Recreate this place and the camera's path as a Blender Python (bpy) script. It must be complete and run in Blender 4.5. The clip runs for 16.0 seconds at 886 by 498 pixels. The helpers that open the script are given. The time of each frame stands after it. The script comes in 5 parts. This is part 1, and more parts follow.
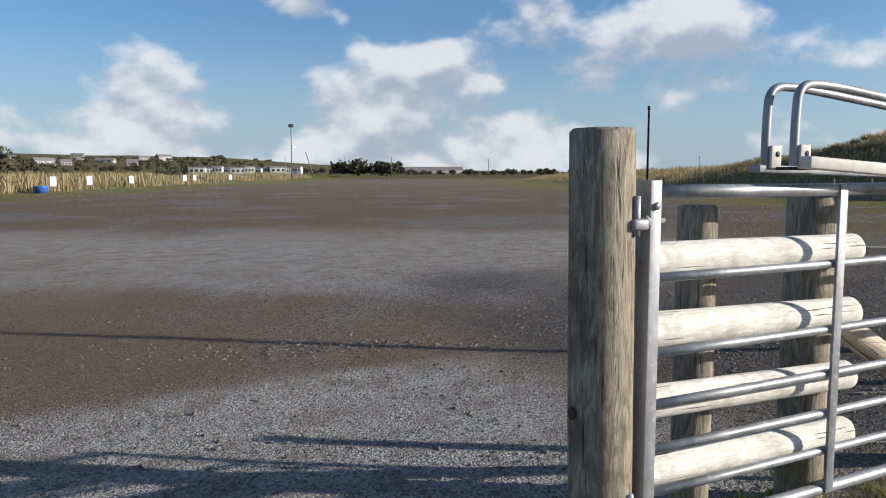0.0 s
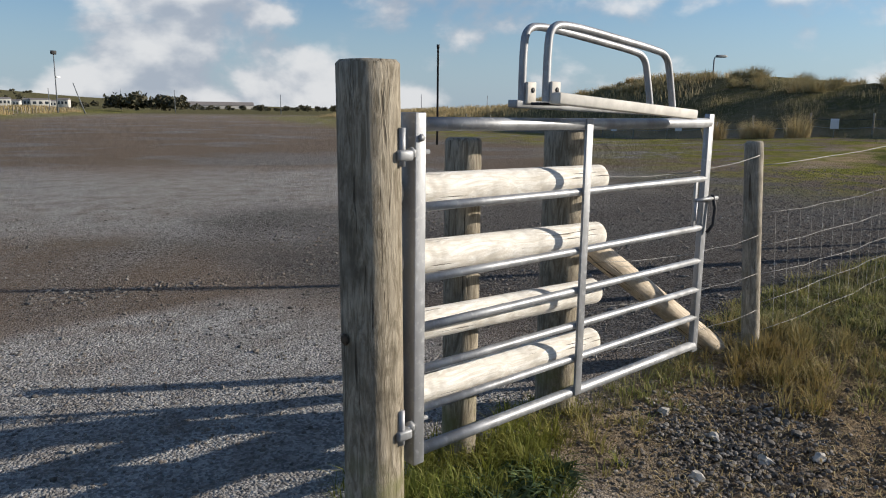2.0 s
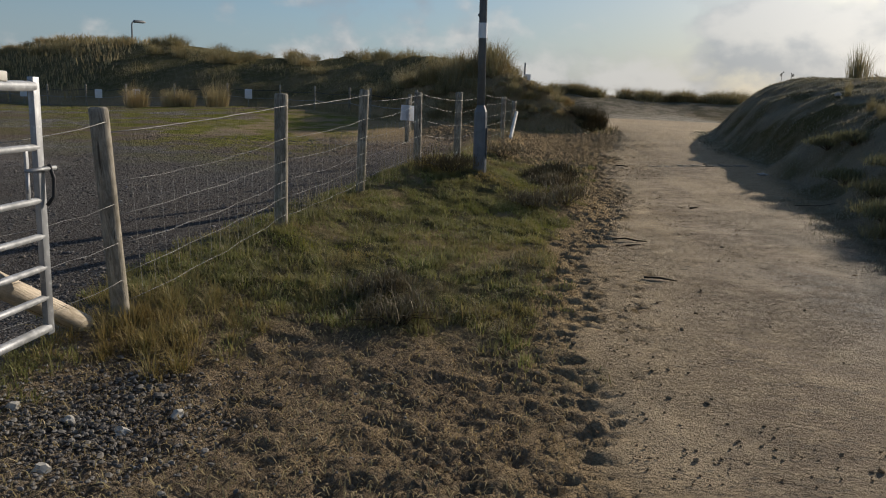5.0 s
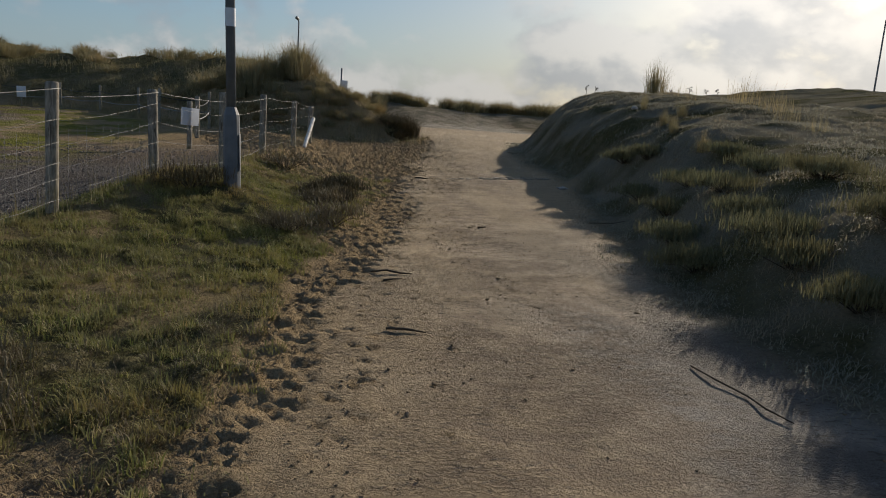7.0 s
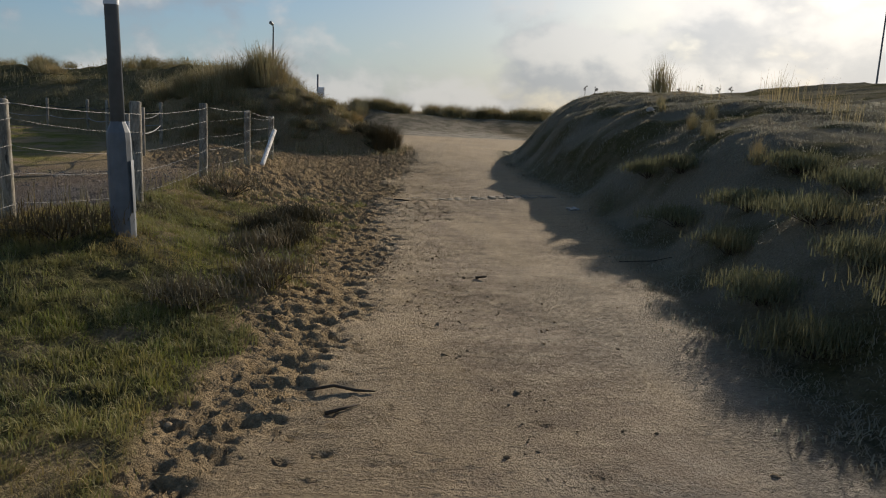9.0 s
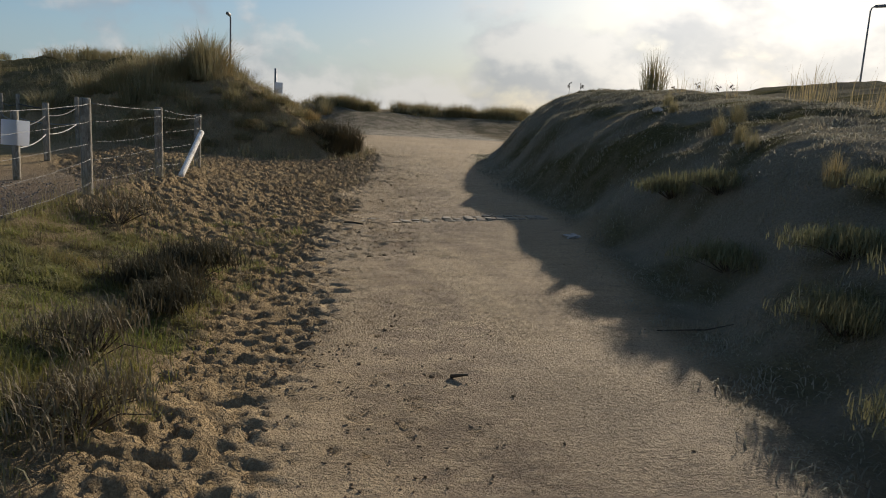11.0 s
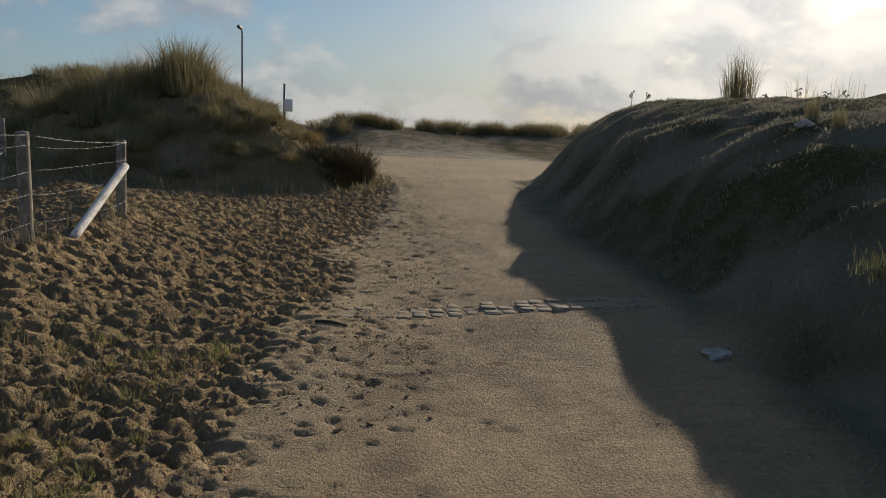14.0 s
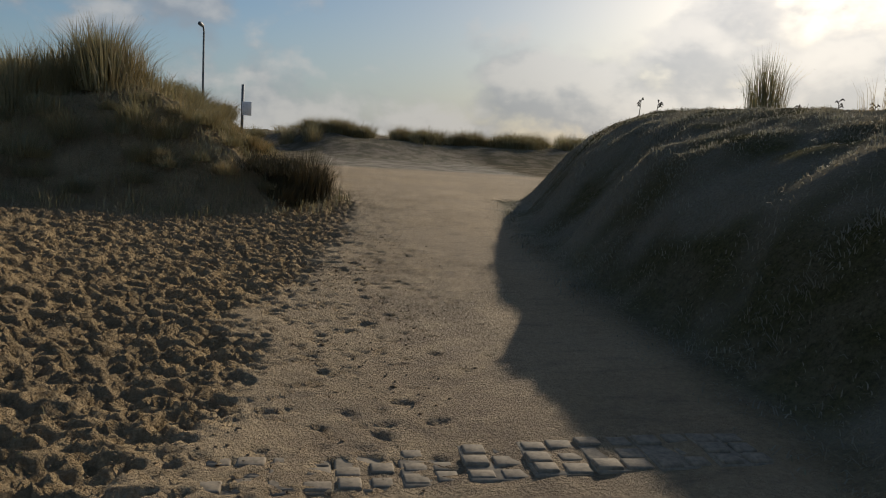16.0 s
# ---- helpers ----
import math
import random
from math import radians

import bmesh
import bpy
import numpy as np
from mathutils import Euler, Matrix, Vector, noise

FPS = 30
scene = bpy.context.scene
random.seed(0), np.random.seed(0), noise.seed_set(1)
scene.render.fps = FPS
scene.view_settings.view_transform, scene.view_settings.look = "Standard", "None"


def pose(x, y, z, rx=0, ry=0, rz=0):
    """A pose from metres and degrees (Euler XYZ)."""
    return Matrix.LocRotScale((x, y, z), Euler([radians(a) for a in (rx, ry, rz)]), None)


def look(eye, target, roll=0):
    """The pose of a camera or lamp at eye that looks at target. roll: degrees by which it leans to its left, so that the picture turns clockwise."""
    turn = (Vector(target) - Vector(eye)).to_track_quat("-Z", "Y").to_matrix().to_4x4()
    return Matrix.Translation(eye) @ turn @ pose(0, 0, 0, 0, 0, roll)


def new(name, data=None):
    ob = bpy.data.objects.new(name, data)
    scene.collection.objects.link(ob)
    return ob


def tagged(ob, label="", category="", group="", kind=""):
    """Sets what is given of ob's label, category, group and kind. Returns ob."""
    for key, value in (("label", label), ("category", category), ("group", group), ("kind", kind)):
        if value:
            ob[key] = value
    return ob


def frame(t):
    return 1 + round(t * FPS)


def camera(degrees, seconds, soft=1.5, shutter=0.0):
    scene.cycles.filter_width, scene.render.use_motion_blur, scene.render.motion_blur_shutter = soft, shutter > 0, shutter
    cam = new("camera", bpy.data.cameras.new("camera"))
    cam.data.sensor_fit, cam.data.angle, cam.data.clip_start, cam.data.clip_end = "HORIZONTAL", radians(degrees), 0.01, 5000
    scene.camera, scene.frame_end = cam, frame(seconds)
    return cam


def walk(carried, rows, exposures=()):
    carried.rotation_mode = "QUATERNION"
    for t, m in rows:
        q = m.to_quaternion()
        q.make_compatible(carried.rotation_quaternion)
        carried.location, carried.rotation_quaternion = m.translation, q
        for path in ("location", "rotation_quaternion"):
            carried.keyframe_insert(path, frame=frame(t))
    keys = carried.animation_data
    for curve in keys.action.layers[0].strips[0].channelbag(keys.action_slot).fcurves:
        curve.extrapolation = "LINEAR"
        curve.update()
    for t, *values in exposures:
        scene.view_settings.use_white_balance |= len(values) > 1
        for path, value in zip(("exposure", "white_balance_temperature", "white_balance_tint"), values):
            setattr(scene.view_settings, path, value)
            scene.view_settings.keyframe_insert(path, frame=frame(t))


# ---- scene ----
cam = camera(61.3, 16.0, 1.05)
METRES, EYE, TILT, LEAN, TURN = 14.7, 1.5, -3.5, 0.0, -29.9
ROWS = [
    (0.0, 0.0, 0.0, 0.0, -0.0, -2.34, 0.11),
    (0.5, 0.0007, -0.0007, -0.0003, -3.4, -3.51, 0.09),
    (1.0, 0.0018, -0.0017, -0.0007, -6.88, -5.0, 0.26),
    (1.5, 0.0037, -0.0027, -0.0012, -11.24, -6.19, 0.13),
    (2.0, 0.0056, -0.0034, -0.0015, -15.49, -7.11, 0.26),
    (2.5, 0.0068, -0.0036, -0.0017, -19.86, -7.36, 0.45),
    (3.0, 0.0083, -0.0038, -0.0017, -24.91, -7.6, 0.79),
    (3.5, 0.0107, -0.0042, -0.0021, -30.7, -8.31, 1.1),
    (4.0, 0.0137, -0.0053, -0.0019, -39.67, -9.06, 1.04),
    (4.5, 0.0195, -0.0094, -0.0018, -49.45, -9.48, 0.86),
    (5.0, 0.0346, -0.0187, -0.0024, -56.42, -9.72, 0.38),
    (7.5, 0.1953, -0.0093, -0.0029, -69.49, -8.89, -0.69),
    (8.0, 0.2387, 0.0073, -0.0009, -69.17, -8.62, -0.1),
    (8.5, 0.2821, 0.024, 0.0012, -69.67, -8.7, 0.25),
    (9.0, 0.3237, 0.0409, 0.0025, -70.05, -8.62, 0.56),
    (9.5, 0.3654, 0.0569, 0.005, -71.3, -8.41, 0.66),
    (12.0, 0.5885, 0.1235, 0.012, -72.36, -8.81, 0.21),
    (12.5, 0.6341, 0.1378, 0.014, -71.43, -8.63, 0.11),
    (13.0, 0.6773, 0.1527, 0.0152, -69.97, -8.56, 0.26),
    (13.5, 0.7214, 0.1712, 0.0176, -70.34, -8.31, 0.78),
    (14.0, 0.7644, 0.1885, 0.0195, -70.19, -7.5, 0.97),
    (14.5, 0.8102, 0.2067, 0.0193, -73.01, -8.1, 0.84),
    (15.0, 0.8573, 0.2215, 0.0203, -73.19, -8.29, 0.74),
    (15.5, 0.9036, 0.2349, 0.0225, -73.56, -7.95, 0.46),
    (16.0, 0.9486, 0.2478, 0.0249, -71.95, -6.79, -0.21),
]

EXPOSURES = [(0.0, 0.46, 6120, 10), (2.0, 0.38, 6330, 10), (3.5, 0.5, 6480, 10), (4.2, 0.3, 6500, 10), (5.0, -0.1, 6600, 10), (7.5, -0.18, 6640, 10), (9.5, -0.06, 6640, 10), (12.0, 0.05, 6700, 10), (13.0, -0.03, 6700, 10), (14.0, -0.2, 6700, 10), (15.0, -0.1, 6700, 10), (16.0, -0.35, 6700, 10)]
walk(cam, [(t, pose(0, 0, EYE, TILT, LEAN, TURN) @ pose(METRES * x, METRES * y, METRES * z, 90 + pitch, roll, yaw)) for t, x, y, z, yaw, pitch, roll in ROWS], EXPOSURES)

# ---- sky and sun ----
SUN_AZ, SUN_EL = 128.0, 18.6
sun_dir = Vector((math.cos(radians(SUN_EL)) * math.sin(radians(SUN_AZ)), math.cos(radians(SUN_EL)) * math.cos(radians(SUN_AZ)), math.sin(radians(SUN_EL))))
sun = new("sun", bpy.data.lights.new("sun", "SUN"))
sun.data.energy, sun.data.angle, sun.data.color = 5.0, radians(0.6), (1.0, 0.9, 0.76)
sun.matrix_world = look(sun_dir * 200, (0, 0, 0))


class Nodes:
    """Short hand for a node tree."""

    def __init__(self, tree):
        self.tree = tree

    def add(self, kind, **settings):
        node = self.tree.nodes.new(kind)
        for key, value in settings.items():
            setattr(node, key, value)
        return node

    def feed(self, socket, value):
        if isinstance(value, bpy.types.NodeSocket):
            self.tree.links.new(value, socket)
        elif value is not None:
            socket.default_value = value

    def math(self, op, a, b=None, clamp=False):
        n = self.add("ShaderNodeMath", operation=op, use_clamp=clamp)
        self.feed(n.inputs[0], a)
        self.feed(n.inputs[1], b)
        return n.outputs[0]

    def mix(self, fac, a, b, kind="MIX"):
        n = self.add("ShaderNodeMix", data_type="RGBA", blend_type=kind)
        self.feed(n.inputs[0], fac)
        self.feed(n.inputs[6], a)
        self.feed(n.inputs[7], b)
        return n.outputs[2]

    def noise(self, vec, scale, detail=4.0, rough=0.55, distortion=0.0):
        n = self.add("ShaderNodeTexNoise")
        self.feed(n.inputs["Vector"], vec)
        for key, value in (("Scale", scale), ("Detail", detail), ("Roughness", rough), ("Distortion", distortion)):
            n.inputs[key].default_value = value
        return n.outputs["Fac"]

    def ramp(self, fac, lo, hi, a=0.0, b=1.0):
        n = self.add("ShaderNodeMapRange", clamp=True, interpolation_type="SMOOTHSTEP")
        self.feed(n.inputs[0], fac)
        for i, v in enumerate((lo, hi, a, b)):
            n.inputs[i + 1].default_value = v
        return n.outputs[0]

    def scaled(self, vec, s):
        n = self.add("ShaderNodeMapping")
        self.feed(n.inputs[0], vec)
        n.inputs[3].default_value = s
        return n.outputs[0]


def make_world():
    world = bpy.data.worlds.new("world")
    scene.world = world
    world.use_nodes = True
    world.node_tree.nodes.clear()
    n = Nodes(world.node_tree)
    sky = n.add("ShaderNodeTexSky", sky_type="NISHITA", sun_disc=False, sun_elevation=radians(SUN_EL), sun_rotation=radians(SUN_AZ), air_density=1.0, dust_density=0.9, ozone_density=1.5)
    where = n.add("ShaderNodeTexCoord").outputs["Generated"]
    sep = n.add("ShaderNodeSeparateXYZ")
    n.feed(sep.inputs[0], where)
    # heaped clouds: lit where the heap thins out upwards
    def heap(lift):
        spot = n.add("ShaderNodeCombineXYZ")
        n.feed(spot.inputs[0], sep.outputs[0])
        n.feed(spot.inputs[1], sep.outputs[1])
        n.feed(spot.inputs[2], n.math("MULTIPLY", n.math("ADD", sep.outputs[2], lift), 1.55))
        return n.math("ADD", n.math("MULTIPLY", n.noise(spot.outputs[0], 5.6, 7.0, 0.5, 0.1), 0.75), n.math("MULTIPLY", n.noise(spot.outputs[0], 1.7, 2.0, 0.5), 0.25))
    here, above = heap(0.0), heap(0.03)
    thick = n.math("ADD", here, n.ramp(sep.outputs[2], 0.02, 0.30, 0.035, -0.075))
    cover = n.ramp(thick, 0.475, 0.56)
    lit = n.ramp(n.math("SUBTRACT", here, above), -0.06, 0.07)
    # clouds and haze shine more towards the sun
    toward = n.add("ShaderNodeVectorMath", operation="DOT_PRODUCT")
    n.feed(toward.inputs[0], where)
    toward.inputs[1].default_value = sun_dir
    glow = n.math("ADD", n.ramp(toward.outputs["Value"], 0.1, 0.9, 0.88, 1.0), n.ramp(toward.outputs["Value"], 0.88, 1.0, 0.0, 0.5))
    tone = n.add("ShaderNodeCombineColor")
    for k in range(3):
        n.feed(tone.inputs[k], glow)
    body = n.mix(1.0, n.mix(lit, (4.8, 5.3, 6.1, 1), (9.4, 9.3, 9.2, 1)), tone.outputs[0], "MULTIPLY")
    mist = n.mix(1.0, n.mix(n.ramp(toward.outputs["Value"], 0.5, 1.0), (5.2, 6.3, 7.4, 1), (6.4, 6.5, 6.6, 1)), tone.outputs[0], "MULTIPLY")
    tint = n.mix(n.ramp(toward.outputs["Value"], 0.62, 1.0), (0.72, 1.02, 1.32, 1), (0.90, 0.95, 1.05, 1))
    blue = n.mix(1.0, sky.outputs[0], tint, "MULTIPLY")
    clear = n.mix(n.ramp(sep.outputs[2], 0.0, 0.2, 0.72, 0.05), blue, mist)
    whole = n.mix(n.math("MULTIPLY", cover, n.ramp(toward.outputs["Value"], 0.2, 0.85, 0.9, 0.7)), clear, body)
    back = n.add("ShaderNodeBackground")
    n.feed(back.inputs[0], whole)
    back.inputs[1].default_value = 0.072
    n.feed(n.add("ShaderNodeOutputWorld").inputs[0], back.outputs[0])


make_world()


# ---- materials ----
def material(name):
    m = bpy.data.materials.new(name)
    m.use_nodes = True
    m.node_tree.nodes.clear()
    return m, Nodes(m.node_tree)


def finish(m, n, colour, rough=0.8, metal=0.0, height=None, strength=0.4, distance=0.01, through_light=0.0, spec=0.35):
    p = n.add("ShaderNodeBsdfPrincipled")
    n.feed(p.inputs["Base Color"], colour)
    n.feed(p.inputs["Roughness"], rough)
    n.feed(p.inputs["Metallic"], metal)
    n.feed(p.inputs["Specular IOR Level"], spec)
    if height is not None:
        b = n.add("ShaderNodeBump")
        b.inputs["Strength"].default_value, b.inputs["Distance"].default_value = strength, distance
        n.feed(b.inputs["Height"], height)
        n.feed(p.inputs["Normal"], b.outputs[0])
    out = p.outputs[0]
    if through_light:
        t = n.add("ShaderNodeBsdfTranslucent")
        n.feed(t.inputs[0], colour)
        mx = n.add("ShaderNodeMixShader")
        mx.inputs[0].default_value = through_light
        n.feed(mx.inputs[1], out)
        n.feed(mx.inputs[2], t.outputs[0])
        out = mx.outputs[0]
    n.feed(n.add("ShaderNodeOutputMaterial").inputs[0], out)
    return m


def wood(name, pale, dark, green=0.0):
    """Weathered timber with the grain along local z."""
    m, n = material(name)
    at = n.add("ShaderNodeTexCoord").outputs["Object"]
    grain = n.noise(n.scaled(at, (22, 22, 4.0)), 1.0, 7.0, 0.72, 2.4)
    fine = n.noise(n.scaled(at, (110, 110, 6)), 1.0, 3.0, 0.6)
    blotch = n.noise(at, 4.5, 4.0, 0.6)
    crack = n.ramp(n.noise(n.scaled(at, (30, 30, 1.5)), 1.0, 3.0, 0.6, 1.4), 0.33, 0.38, 1.0, 0.0)
    c = n.mix(n.ramp(grain, 0.35, 0.65), dark, pale)
    c = n.mix(n.ramp(blotch, 0.42, 0.68, 0.0, 0.75), c, tuple(0.62 * v for v in dark[:3]) + (1,))
    c = n.mix(n.math("MULTIPLY", crack, 0.85), c, (0.05, 0.04, 0.03, 1))
    if green:
        z = n.add("ShaderNodeSeparateXYZ")
        n.feed(z.inputs[0], at)
        c = n.mix(n.math("MULTIPLY", n.ramp(n.noise(at, 9.0), 0.4, 0.65), n.ramp(z.outputs[2], 0.1, 0.5, green, 0.0)), c, (0.16, 0.17, 0.05, 1))
    h = n.math("SUBTRACT", n.math("ADD", grain, n.math("MULTIPLY", fine, 0.4)), n.math("MULTIPLY", crack, 0.9))
    return finish(m, n, c, 0.85, height=h, strength=0.7, distance=0.006, spec=0.2)


def metal(name, colour, rough=0.45, metallic=0.85, streak=0.2, wear=40.0):
    m, n = material(name)
    at = n.add("ShaderNodeTexCoord").outputs["Object"]
    a, b = n.noise(at, wear, 4.0, 0.6), n.noise(n.scaled(at, (6, 6, 2)), 1.0, 4.0, 0.6)
    c = n.mix(n.ramp(b, 0.35, 0.7), colour, tuple(v * (1 - 2 * streak) for v in colour[:3]) + (1,))
    c = n.mix(n.ramp(a, 0.5, 0.8, 0.0, 0.3), c, (0.75, 0.76, 0.78, 1))
    return finish(m, n, c, n.ramp(a, 0.3, 0.7, rough - 0.08, rough + 0.15), metallic, a, 0.12, 0.002)


def plain(name, colour, rough=0.6, scale=12.0, vary=0.25, metallic=0.0):
    m, n = material(name)
    at = n.add("ShaderNodeTexCoord").outputs["Object"]
    a = n.noise(at, scale, 5.0, 0.6)
    c = n.mix(n.ramp(a, 0.3, 0.7), colour, tuple(v * (1 - vary) for v in colour[:3]) + (1,))
    return finish(m, n, c, rough, metallic, a, 0.15, 0.004)


def leaf(name, colours, see=0.3, gloss=0.2):
    """Blades and leaves, each one a little different."""
    m, n = material(name)
    r = n.add("ShaderNodeNewGeometry").outputs["Random Per Island"]
    ramp = n.add("ShaderNodeValToRGB")
    n.feed(ramp.inputs[0], r)
    e = ramp.color_ramp.elements
    while len(e) < len(colours):
        e.new(0.5)
    for i, c in enumerate(colours):
        e[i].position, e[i].color = i / (len(colours) - 1), (*c, 1)
    at = n.add("ShaderNodeNewGeometry").outputs["Position"]
    tone = n.mix(n.ramp(n.noise(at, 3.2, 4.0, 0.65), 0.36, 0.62), ramp.outputs[0], tuple(0.72 * v for v in np.mean(colours, 0)) + (1,))
    tone = n.mix(n.ramp(n.noise(at, 0.8, 3.0, 0.6), 0.45, 0.65, 0.0, 0.45), tone, tuple(np.mean(colours, 0) * (1.15, 0.95, 0.8)) + (1,))
    return finish(m, n, tone, 0.7, through_light=see, spec=gloss)


def ground_material():
    m, n = material("ground")
    at = n.add("ShaderNodeTexCoord").outputs["Object"]

    def mask(name):
        a = n.add("ShaderNodeAttribute", attribute_name=name)
        return a.outputs["Fac"]

    wide, mid, fine, grit = n.noise(at, 0.35, 4.0), n.noise(at, 2.6, 5.0, 0.6), n.noise(at, 28.0, 5.0, 0.65), n.noise(at, 140.0, 3.0, 0.6)
    cells = n.add("ShaderNodeTexVoronoi")
    n.feed(cells.inputs["Vector"], at)
    cells.inputs["Scale"].default_value = 68.0
    stone = n.add("ShaderNodeSeparateColor")
    n.feed(stone.inputs[0], cells.outputs["Color"])
    speck = n.ramp(n.noise(at, 52.0, 3.0, 0.7), 0.42, 0.60)
    lump = n.noise(at, 11.0, 5.0, 0.7, 0.4)
    # loose sand
    sand = n.mix(n.ramp(wide, 0.35, 0.65), (0.50, 0.368, 0.21, 1), (0.43, 0.322, 0.19, 1))
    sand = n.mix(n.ramp(fine, 0.35, 0.7, 0.0, 0.5), sand, (0.27, 0.195, 0.115, 1))
    # trodden track: grey grit near the gate, sandier further on
    # greyer to the right: the sun's reflection is put into the colour
    track = n.mix(mask("grit_sheen"), sand, n.mix(n.ramp(mid, 0.3, 0.7), (0.20, 0.185, 0.165, 1), (0.27, 0.24, 0.20, 1)))
    track = n.mix(n.ramp(n.noise(n.scaled(at, (9, 3, 3)), 1.0, 5.0, 0.65), 0.5, 0.72, 0.0, 0.45), track, (0.17, 0.135, 0.095, 1))
    track = n.mix(n.math("MULTIPLY", mask("worn"), n.ramp(n.noise(n.scaled(at, (5, 3, 3)), 1.0, 5.0, 0.7), 0.36, 0.6)), track, (0.235, 0.168, 0.105, 1))
    flake = n.math("MULTIPLY", n.ramp(n.noise(n.scaled(at, (34, 12, 14)), 1.0, 5.0, 0.72, 0.6), 0.53, 0.63), n.ramp(n.noise(at, 0.8, 4.0, 0.6), 0.38, 0.58, 0.12, 0.75))
    track = n.mix(n.math("MULTIPLY", flake, mask("flaky")), track, (0.105, 0.082, 0.058, 1))
    # car park gravel
    g1 = n.mix(n.ramp(stone.outputs[0], 0.1, 0.9), (0.075, 0.07, 0.065, 1), (0.43, 0.405, 0.38, 1))
    brown = n.ramp(n.noise(at, 0.19, 5.0, 0.6, 0.4), 0.36, 0.54)
    g2 = n.mix(n.math("MULTIPLY", brown, 0.75), g1, (0.225, 0.168, 0.122, 1))
    blue = n.math("MULTIPLY", mask("grey"), n.ramp(mid, 0.25, 0.6, 0.35, 1.0))
    gravel = n.mix(blue, g2, n.mix(n.ramp(stone.outputs[1], 0.1, 0.9), (0.29, 0.28, 0.265, 1), (0.61, 0.59, 0.56, 1)))
    # turf and dune soil
    turf = n.mix(n.ramp(mid, 0.35, 0.65), (0.11, 0.11, 0.045, 1), (0.21, 0.18, 0.105, 1))
    turf = n.mix(n.ramp(fine, 0.4, 0.75, 0.0, 0.7), turf, (0.05, 0.045, 0.025, 1))
    moss = n.mix(n.ramp(mid, 0.35, 0.6), (0.30, 0.27, 0.08, 1), (0.19, 0.20, 0.05, 1))
    c = n.mix(mask("gravel"), sand, gravel)
    c = n.mix(mask("track"), c, track)
    earth = n.mix(n.ramp(fine, 0.3, 0.7), (0.31, 0.235, 0.155, 1), (0.17, 0.13, 0.088, 1))
    c = n.mix(n.math("MULTIPLY", mask("soil"), n.ramp(mid, 0.3, 0.6, 0.5, 0.95)), c, earth)
    c = n.mix(n.math("MULTIPLY", mask("chips"), 0.9), c, n.mix(n.ramp(stone.outputs[2], 0.1, 0.9), (0.07, 0.065, 0.06, 1), (0.22, 0.21, 0.2, 1)))
    c = n.mix(n.math("MULTIPLY", mask("turf"), n.ramp(n.math("ADD", mid, n.math("MULTIPLY", fine, 0.3)), 0.38, 0.62, 0.72, 1.0)), c, turf)
    # south dune: sand between herbs, paled further in colour to imitate haze
    c = n.mix(n.math("MULTIPLY", mask("dune"), 0.6), c, n.mix(n.ramp(fine, 0.3, 0.7), (0.33, 0.29, 0.215, 1), (0.46, 0.41, 0.32, 1)))
    # far bank: patchy soil, its colour darkened for a face turned from the sun
    c = n.mix(mask("backlit_bank"), c, n.mix(n.ramp(n.noise(at, 1.1, 5.0, 0.65), 0.4, 0.6), (0.30, 0.25, 0.18, 1), (0.17, 0.15, 0.10, 1)))
    c = n.mix(n.math("MULTIPLY", mask("moss"), n.ramp(n.noise(at, 0.8, 5.0, 0.65), 0.4, 0.58)), c, moss)
    c = n.mix(n.math("MULTIPLY", speck, n.ramp(mask("track"), 0.2, 0.9, 0.30, 0.12)), c, n.mix(0.72, c, (0.02, 0.016, 0.012, 1)))
    c = n.mix(n.ramp(grit, 0.55, 0.8, 0.0, 0.35), c, n.mix(0.5, c, (0.05, 0.04, 0.03, 1)))
    bumps = n.math("ADD", n.math("ADD", n.math("MULTIPLY", fine, n.ramp(mask("track"), 0.2, 0.9, 1.0, 0.09)), n.math("MULTIPLY", grit, n.ramp(mask("track"), 0.2, 0.9, 0.3, 0.12))), n.math("MULTIPLY", n.math("MULTIPLY", mask("gravel"), cells.outputs["Distance"]), -0.9))
    ripple = n.ramp(n.noise(n.scaled(at, (34, 13, 20)), 1.0, 5.0, 0.72, 0.8), 0.40, 0.62)
    bumps = n.math("ADD", bumps, n.math("MULTIPLY", n.math("MULTIPLY", mask("track"), n.math("MULTIPLY", ripple, n.math("MULTIPLY", mask("flaky"), n.ramp(n.noise(at, 0.9, 4.0, 0.6), 0.40, 0.60, 0.05, 1.1)))), 1.0))
    bumps = n.math("ADD", bumps, n.math("ADD", n.math("MULTIPLY", lump, n.ramp(mask("track"), 0.2, 0.9, 1.0, 0.15)), n.math("MULTIPLY", speck, -0.25)))
    return finish(m, n, c, 0.92, height=bumps, strength=1.0, distance=0.035, spec=n.math("MULTIPLY", mask("track"), 0.3))


GROUND = ground_material()
POST_WOOD = wood("weathered_post_wood", (0.38, 0.335, 0.26, 1), (0.155, 0.13, 0.092, 1), 0.8)
FENCE_WOOD = wood("silvered_fence_wood", (0.41, 0.365, 0.295, 1), (0.19, 0.165, 0.125, 1), 0.3)
LOG_WOOD = wood("peeled_pale_log", (0.86, 0.84, 0.79, 1), (0.63, 0.58, 0.50, 1))
BRACE_WOOD = wood("peeled_tan_brace", (0.70, 0.60, 0.47, 1), (0.46, 0.38, 0.28, 1))
STEEL = metal("galvanised_steel", (0.36, 0.37, 0.385, 1), 0.48, 0.45)
DARK_STEEL = metal("dull_zinc", (0.33, 0.34, 0.35, 1), 0.5, 0.4)
WIRE = metal("fence_wire", (0.36, 0.35, 0.33, 1), 0.6, 0.3)
